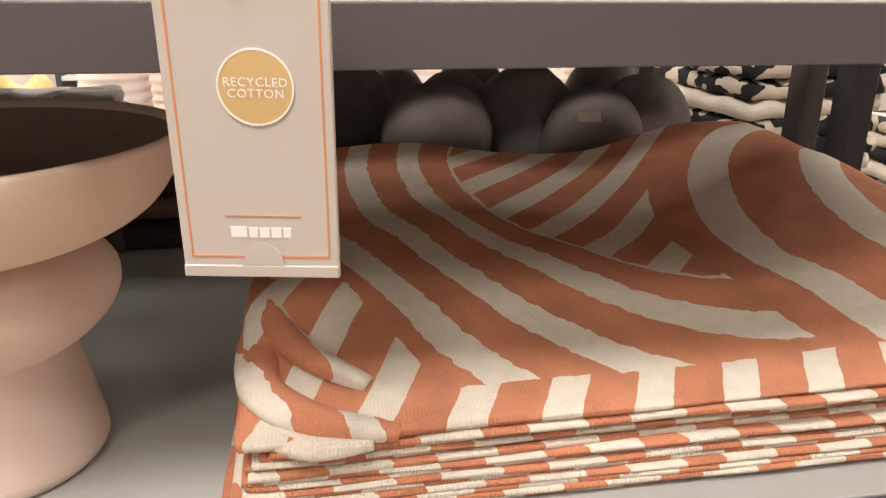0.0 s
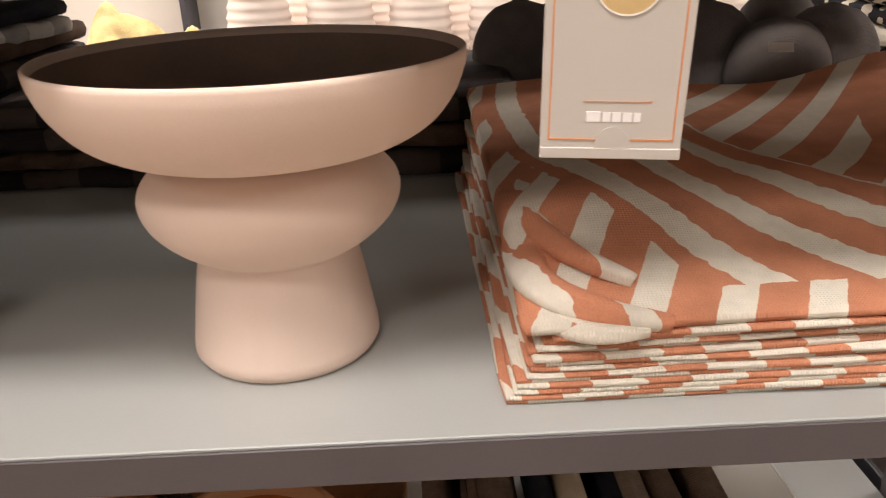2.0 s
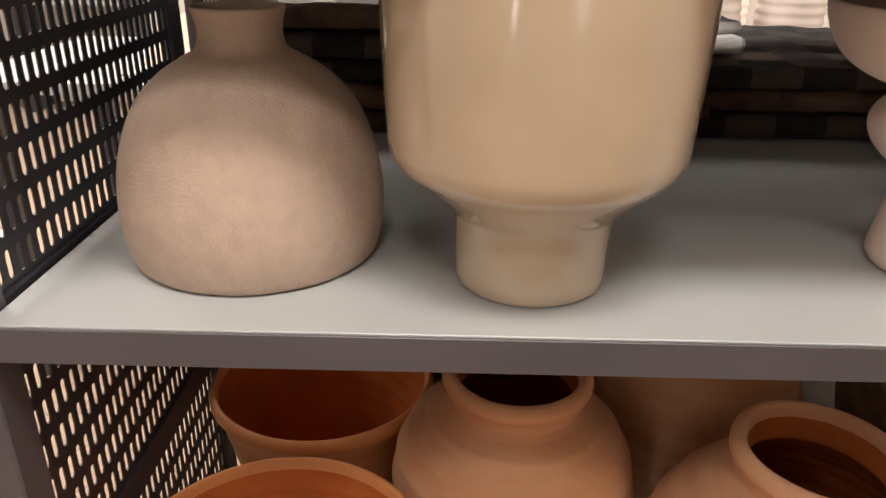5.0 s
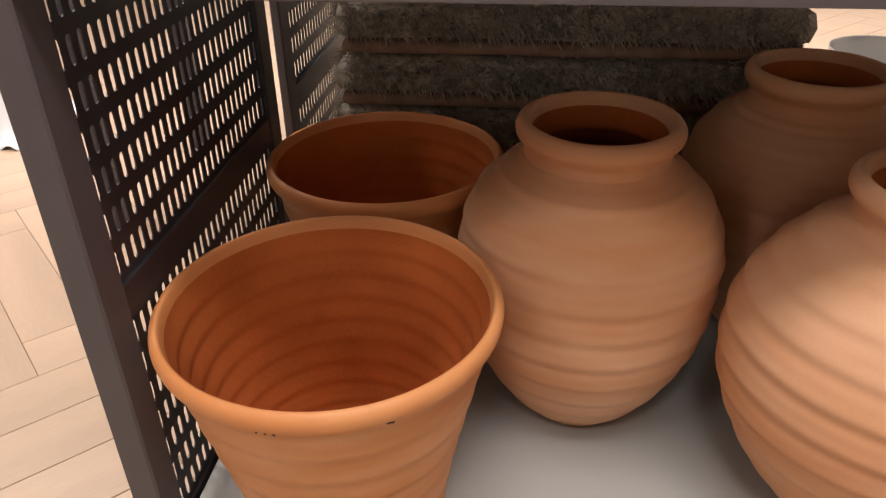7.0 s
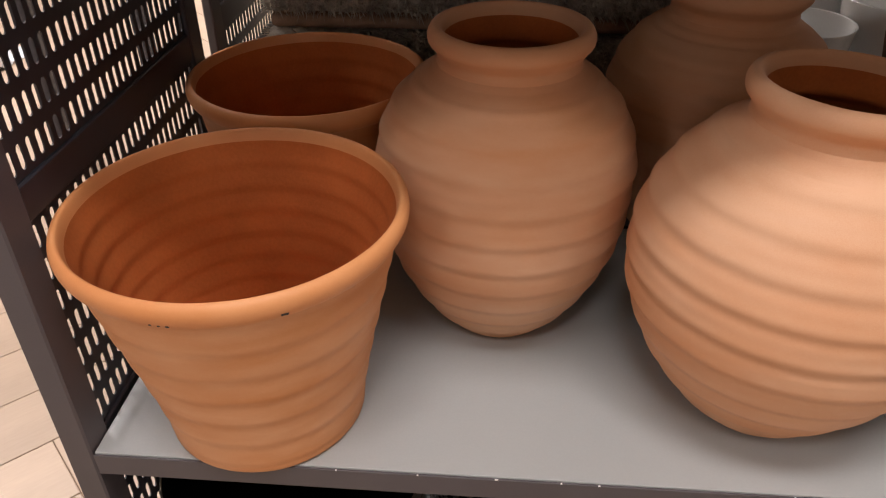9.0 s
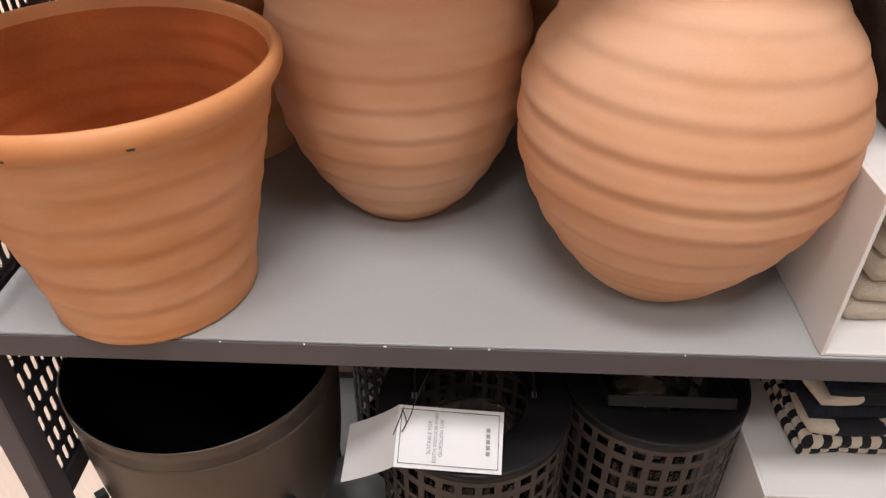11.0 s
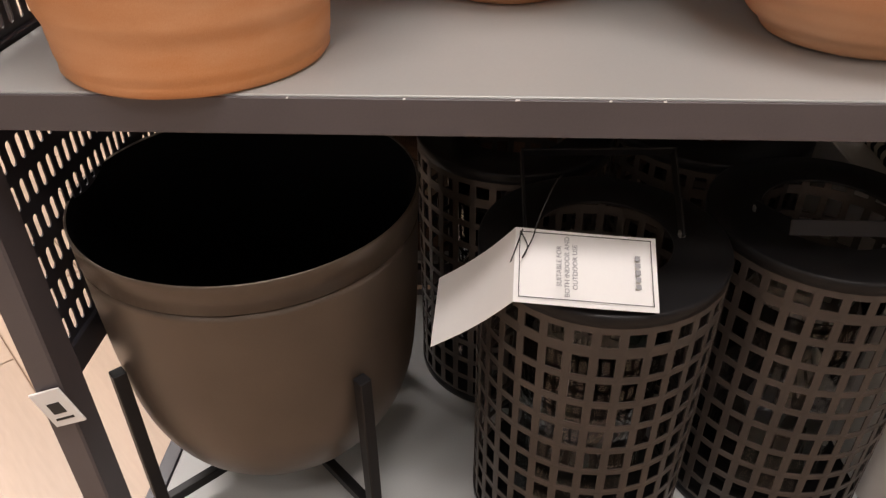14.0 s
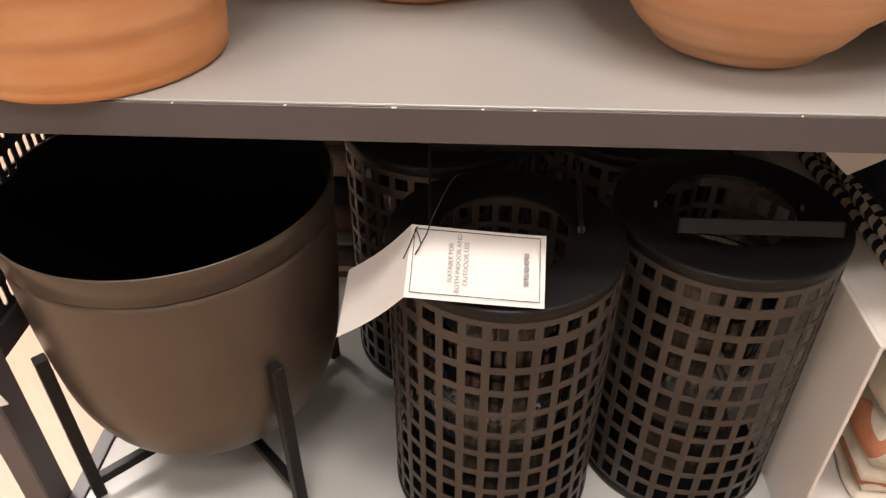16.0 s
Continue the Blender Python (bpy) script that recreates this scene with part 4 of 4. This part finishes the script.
def leaning_rugs():
    """Folded rugs on edge, brown wool with pale backing between them."""
    x = 0.872
    row = (RUG_T, 0.024, TAUPE_T, 0.010, RUG_T, 0.018, BEIGE_T, 0.011,
           RUG_T, 0.038, NAVY_T, 0.028, BEIGE_T, 0.030, NAVY_T, 0.022, TAUPE_T, 0.030, RUG_T, 0.030, BEIGE_T, 0.012, RUG_T, 0.034)
    for k, (m, h) in enumerate(zip(row[::2], row[1::2])):
        me = folded(0.145 - (0.010 if h < 0.013 else 0.0), 0.34, h * 0.94, m, 0.003 if h > 0.013 else 0.0012, 60 + k, 12, 14, "rug")
        ob = link("folded_rug", me, m=pose(x, 0.07 + random.uniform(-0.008, 0.008), 0.827 + 0.18 * h, 0, -100 + random.uniform(-0.6, 0.6), random.uniform(-0.6, 0.6)))
        tagged(ob, "folded wool rug standing on edge among others on a box", "rug", "row of folded rugs")
        x += h / math.sin(math.radians(80)) + 0.0008


leaning_rugs()

# ---- what stands on the unit behind ----
BY = DEPTH + 0.078


def shag_rugs():
    z = S2 + 0.001
    for k in range(5):
        h = 0.078
        t = thing("shag_rug", "folded grey-green shag rug with tan backing in a pile", "rug", pose(0.045 + 0.004 * k, BY + 0.072, z), "pile of shag rugs")
        link("backing", folded(0.63, 0.32, 0.020, SHAG_BACK, 0.004, 80 + k, 20, 10, "backing"), t)
        link("pile_core", folded(0.62, 0.31, 0.05, SHAG, 0.010, 90 + k, 24, 12, "pile_core"), t, m=pose(0.003, 0.003, 0.0215))
        verts, faces = [], []
        rnd = random.Random(k)
        for q in range(6000):
            u, v = rnd.random(), rnd.random()
            base = Vector((0.625 * u, -0.006 - 0.016 * math.sin(math.pi * v), 0.024 + 0.048 * v))
            if q % 4 == 0:
                base = Vector((0.625 * u, 0.10 * v, 0.072))
            if q % 7 == 0:
                base = Vector((-0.008, 0.25 * v, 0.024 + 0.046 * u))
            d = Vector((rnd.uniform(-0.5, 0.5) - (0.7 if q % 7 == 0 else 0), -0.7 if q % 4 else -0.3, rnd.uniform(-0.7, 0.5))).normalized() * rnd.uniform(0.010, 0.026)
            s = d.orthogonal().normalized() * 0.0017
            o = len(verts)
            verts += [base + s, base - s, base + d]
            faces.append((o, o + 1, o + 2))
        tf = link("fleece", mesh_from("fleece", verts, faces, SHAG), t)
        tagged(tf, kind="stuff")
        z += h


shag_rugs()


def porcelain_bowl(x, y, z, s):
    p = [(0.03 * s, 0), (0.034 * s, 0.001), (0.035 * s, 0.006)]
    p += smooth_profile([(0.05 * s, 0.02 * s), (0.07 * s, 0.06 * s), (0.078 * s, 0.11 * s), (0.0775 * s, 0.112 * s), (0.075 * s, 0.11 * s), (0.066 * s, 0.06 * s), (0.03 * s, 0.015 * s), (0.002, 0.014 * s)], 5)
    t = thing("porcelain_bowl", "shiny white porcelain bowl standing on the shelf behind", "bowl", pose(x, y, z), "porcelain bowls")
    link("body", lathe(p, WHITEC, 56, name="body"), t)


for bx, by, bs in ((0.82, 0.66, 1.0), (0.98, 0.70, 1.1), (1.14, 0.66, 1.0), (1.30, 0.72, 1.1), (0.90, 0.84, 1.1), (1.06, 0.86, 1.0), (1.22, 0.88, 1.1)):
    porcelain_bowl(bx, by, S2 + 0.0005, bs)
    porcelain_bowl(bx + 0.004, by, S2 + 0.0005 + 0.13 * bs, bs)

for k, (bx, bw, hs) in enumerate(((0.02, 0.28, (0.03, 0.034, 0.03, 0.036, 0.030)), (0.32, 0.32, (0.026, 0.022, 0.026, 0.022)), (0.64, 0.32, (0.034, 0.03, 0.03)))):
    pile_of("folded_throw", "folded dark brown and black plaid wool throws in a pile", "throw", bx, BY - 0.020 - 0.004 * (k % 2), S1 + 0.001, bw, 0.40, hs, [PLAID, BROWN_T, PLAID], 1 - k, 0.006, "piles of throws")
pile_of("folded_throw", "folded light grey checked throw on a dark pile", "throw", 0.43, BY + 0.03, S1 + 0.096, 0.27, 0.28, (0.024, 0.020), [GPLAID], 5, 0.008)
pile_of("folded_throw", "folded black and grey striped blanket on a dark pile", "throw", 0.04, BY + 0.02, S1 + 0.148, 0.26, 0.30, (0.026, 0.024), [GPLAID, NAVY_T], -4, 0.006)


def felt_pouf(x, y, z, s, seed, tilt):
    t = thing("felt_basket", "soft dark grey felt basket with a pinched rim", "basket", pose(x, y, z, 0, tilt, seed * 40), "grey felt baskets")
    verts, faces = [], []
    seg, rows = 40, 18
    for i in range(rows + 1):
        v = i / rows
        r = 0.062 + 0.018 * math.sin(min(1, v * 1.3) * math.pi * 0.7)
        if v > 0.55:
            r *= math.sqrt(max(0.004, 1 - ((v - 0.55) / 0.45) ** 2.2))
        zz = 0.193 * v
        for k in range(seg):
            a = 2 * math.pi * k / seg
            pin = 1 + 0.09 * v * math.cos(2 * a + seed) + 0.07 * max(0.0, v - 0.45) * abs(math.cos(2.5 * a + seed * 2)) * 2 - 0.05 * v + 0.03 * noise.noise(Vector((math.cos(a) * 2, math.sin(a) * 2, v * 3 + seed)))
            verts.append((s * r * pin * math.cos(a), s * r * pin * math.sin(a), s * zz))
    for i in range(rows):
        for k in range(seg):
            j = (k + 1) % seg
            faces.append((i * seg + k, i * seg + j, (i + 1) * seg + j, (i + 1) * seg + k))
    faces.append(tuple(range(seg - 1, -1, -1)))
    faces.append(tuple(rows * seg + k for k in range(seg)))
    link("body", mesh_from("body", verts, faces, GREYF, True), t)
    return t


PF = ((1.10, 0.625), (1.235, 0.70), (1.305, 0.61), (1.40, 0.68), (1.00, 0.79), (1.155, 0.83), (1.285, 0.86), (1.41, 0.84), (1.07, 0.95), (1.22, 0.96))
for k, (bx, by) in enumerate(PF):
    felt_pouf(bx, by, S1 + 0.001, 0.88 + 0.05 * math.sin(k * 2.1), k, 4 * math.sin(k * 3.3))
lbl = thing("paper_sticker", "small pale sticker on a grey felt basket", "sticker", pose(1.272, 0.538, 1.335, -30, 0, -10))
part("slip", box(-0.014, 0.014, -0.0006, 0.0006, -0.006, 0.006), KRAFT, lbl)

for bx in (0.05, 0.43, 0.81, 1.19):
    pile_of("folded_blanket", "dark brown folded wool blankets stacked in shadow", "blanket", bx, BY + 0.03, S3 + 0.001, 0.35, 0.40, (0.055,) * 8, [BROWN_T, NAVY_T, TAUPE_T], 0, 0.008, "dark blanket piles")

# ---- far displays ----


def display_table(x0, x1, y0, y1, z, label):
    t = thing("display_table", label, "table")
    part("tabletop", box(x0, x1, y0, y1, z - 0.04, z, 0.003, 1), SHELF, t)
    for x in (x0 + 0.04, x1 - 0.1):
        for y in (y0 + 0.04, y1 - 0.1):
            part("leg", box(x, x + 0.06, y, y + 0.06, FLOOR_Z, z - 0.0401, 0.002, 1), FRAME, t)


display_table(-1.2, 3.2, 1.75, 2.65, 1.00, "white topped display table beyond the shelving")


def ridged_vase(x, y, z, s, seed):
    t = thing("ridged_vase", "pale pink ceramic vase with horizontal ridges", "vase", pose(x, y, z), "ridged vases")
    p = [(0.06 * s, 0), (0.068 * s, 0.004)] + ribbed([(0.072 * s, 0.01 * s), (0.084 * s, 0.08 * s), (0.086 * s, 0.2 * s), (0.072 * s, 0.30 * s), (0.06 * s, 0.34 * s)], 20, 0.003, 0.03, seed)
    p += [(0.054 * s, 0.34 * s), (0.06 * s, 0.2 * s), (0.002, 0.1 * s)]
    link("body", lathe(p, CREAM_V, 56, 0.002, seed, "body"), t)


for k in range(12):
    ridged_vase(0.38 + 0.24 * (k % 8) + 0.1 * (k // 8), 2.0 + 0.26 * (k // 8) + 0.02 * math.sin(k), 1.0005, 1.12 + 0.06 * math.sin(k * 1.7), k)


def cloth_heap(x, y, z, w, d, h, material, seed, label):
    verts, faces = [], []
    n = 36
    for i in range(n + 1):
        for j in range(n + 1):
            u, v = i / n * 2 - 1, j / n * 2 - 1
            r = min(1, math.hypot(u, v))
            zz = h * (1 - r ** 2.2) * (1 + 0.35 * noise.noise(Vector((u * 2 + seed, v * 2, 0)))) + 0.10 * h * math.sin(14 * u + 4 * v + 3 * noise.noise(Vector((u * 3, v * 3, seed)))) * (1 - r * 0.6)
            verts.append((x + u * w / 2, y + v * d / 2, z + max(0.002, zz)))
    for i in range(n):
        for j in range(n):
            a = i * (n + 1) + j
            faces.append((a, a + n + 1, a + n + 2, a + 1))
    ob = link("draped_cloth", mesh_from("draped_cloth", verts, faces, material, True))
    ob.modifiers.new("thick", "SOLIDIFY").thickness = 0.003
    tagged(ob, label, "cloth")


cloth_heap(-0.02, 2.1, 1.001, 0.62, 0.5, 0.26, YELLOW_T, 1, "heap of straw yellow cloth draped on the table")
cloth_heap(-0.45, 2.1, 1.001, 0.55, 0.5, 0.20, BEIGE_T, 5, "heap of beige cloth draped on the table")
display_table(1.62, 2.9, 0.72, 1.35, 1.02, "white display table beside the shelving")
pile_of("folded_throw", "black and cream patterned throws in a tall loose pile", "throw", 1.68, 0.86, 1.0205, 0.28, 0.36, (0.035,) * 11, [BW, CREAM_EDGE, BW], 8, 0.012)
pile_of("folded_throw", "black and white striped cloths in a low pile", "throw", 2.08, 0.80, 1.0205, 0.4, 0.36, (0.03,) * 7, [BWS, CREAM_EDGE], -4, 0.008)
cloth_heap(-2.25, 2.75, FLOOR_Z + 0.001, 0.6, 0.6, 0.62, PLASTIC, 12, "crumpled clear plastic bag standing on the floor")


def wall_case(x, y):
    t = thing("wall_shelf", "black framed wall shelf with pale goods far behind", "shelf", pose(x, y, FLOOR_Z))
    for s in (0, 0.9):
        part("upright", box(s, s + 0.04, 0, 0.35, 0, 2.3, 0.002, 1), FRAME, t)
    for z in (0.4, 0.85, 1.3, 1.75, 2.2):
        part("board", box(0.0405, 0.8995, 0, 0.35, z, z + 0.03, 0.002, 1), SHELF, t)


for k in range(4):
    wall_case(-3.2 + 2.3 * k, 5.6)

# ---- herringbone floor ----
base = structure("floor", box(-5, 6, -4.5, 6.0, FLOOR_Z - 0.02, FLOOR_Z - 0.004), JOINT, "pale oak herringbone plank floor with dark joints", "floor")
PW, PL = 0.185, 0.74
bmp = box(-PL / 2 + 0.0012, PL / 2 - 0.0012, -PW / 2 + 0.0012, PW / 2 - 0.0012, -0.012, 0.0, 0.0012, 1)
plank = bpy.data.meshes.new("plank")
bmp.to_mesh(plank)
bmp.free()
plank.materials.append(OAK)
near, far = [], []
turn45 = Matrix.Rotation(radians(45), 4, "Z")
for i in range(-26, 27):
    for j in range(-9, 10):
        for k in (0, 1):
            # rows of L-shaped pairs, stepping along the diagonal
            px = i * PW + j * PL * 1.0 + (0 if k == 0 else PL / 2 + PW / 2)
            py = i * PW - j * PL * 1.0 + (0 if k == 0 else -PL / 2 + PW / 2)
            m = turn45 @ pose(px + PL / 2 + 0.02, py, FLOOR_Z, 0, 0, 0 if k == 0 else 90)
            p = m.translation
            if -4.9 < p.x < 5.9 and -4.4 < p.y < 5.9:
                (near if -1.9 < p.x < 1.9 and -0.9 < p.y < 2.3 else far).append(m)
for m in near:
    link("plank", plank, base, m=m)
bm = bmesh.new()
for m in far:
    n0 = len(bm.verts)
    bm.from_mesh(plank)
    bm.verts.ensure_lookup_table()
    bmesh.ops.transform(bm, matrix=m, verts=bm.verts[n0:])
ob = part("far_planks", bm, OAK, base)
tagged(ob, kind="stuff")
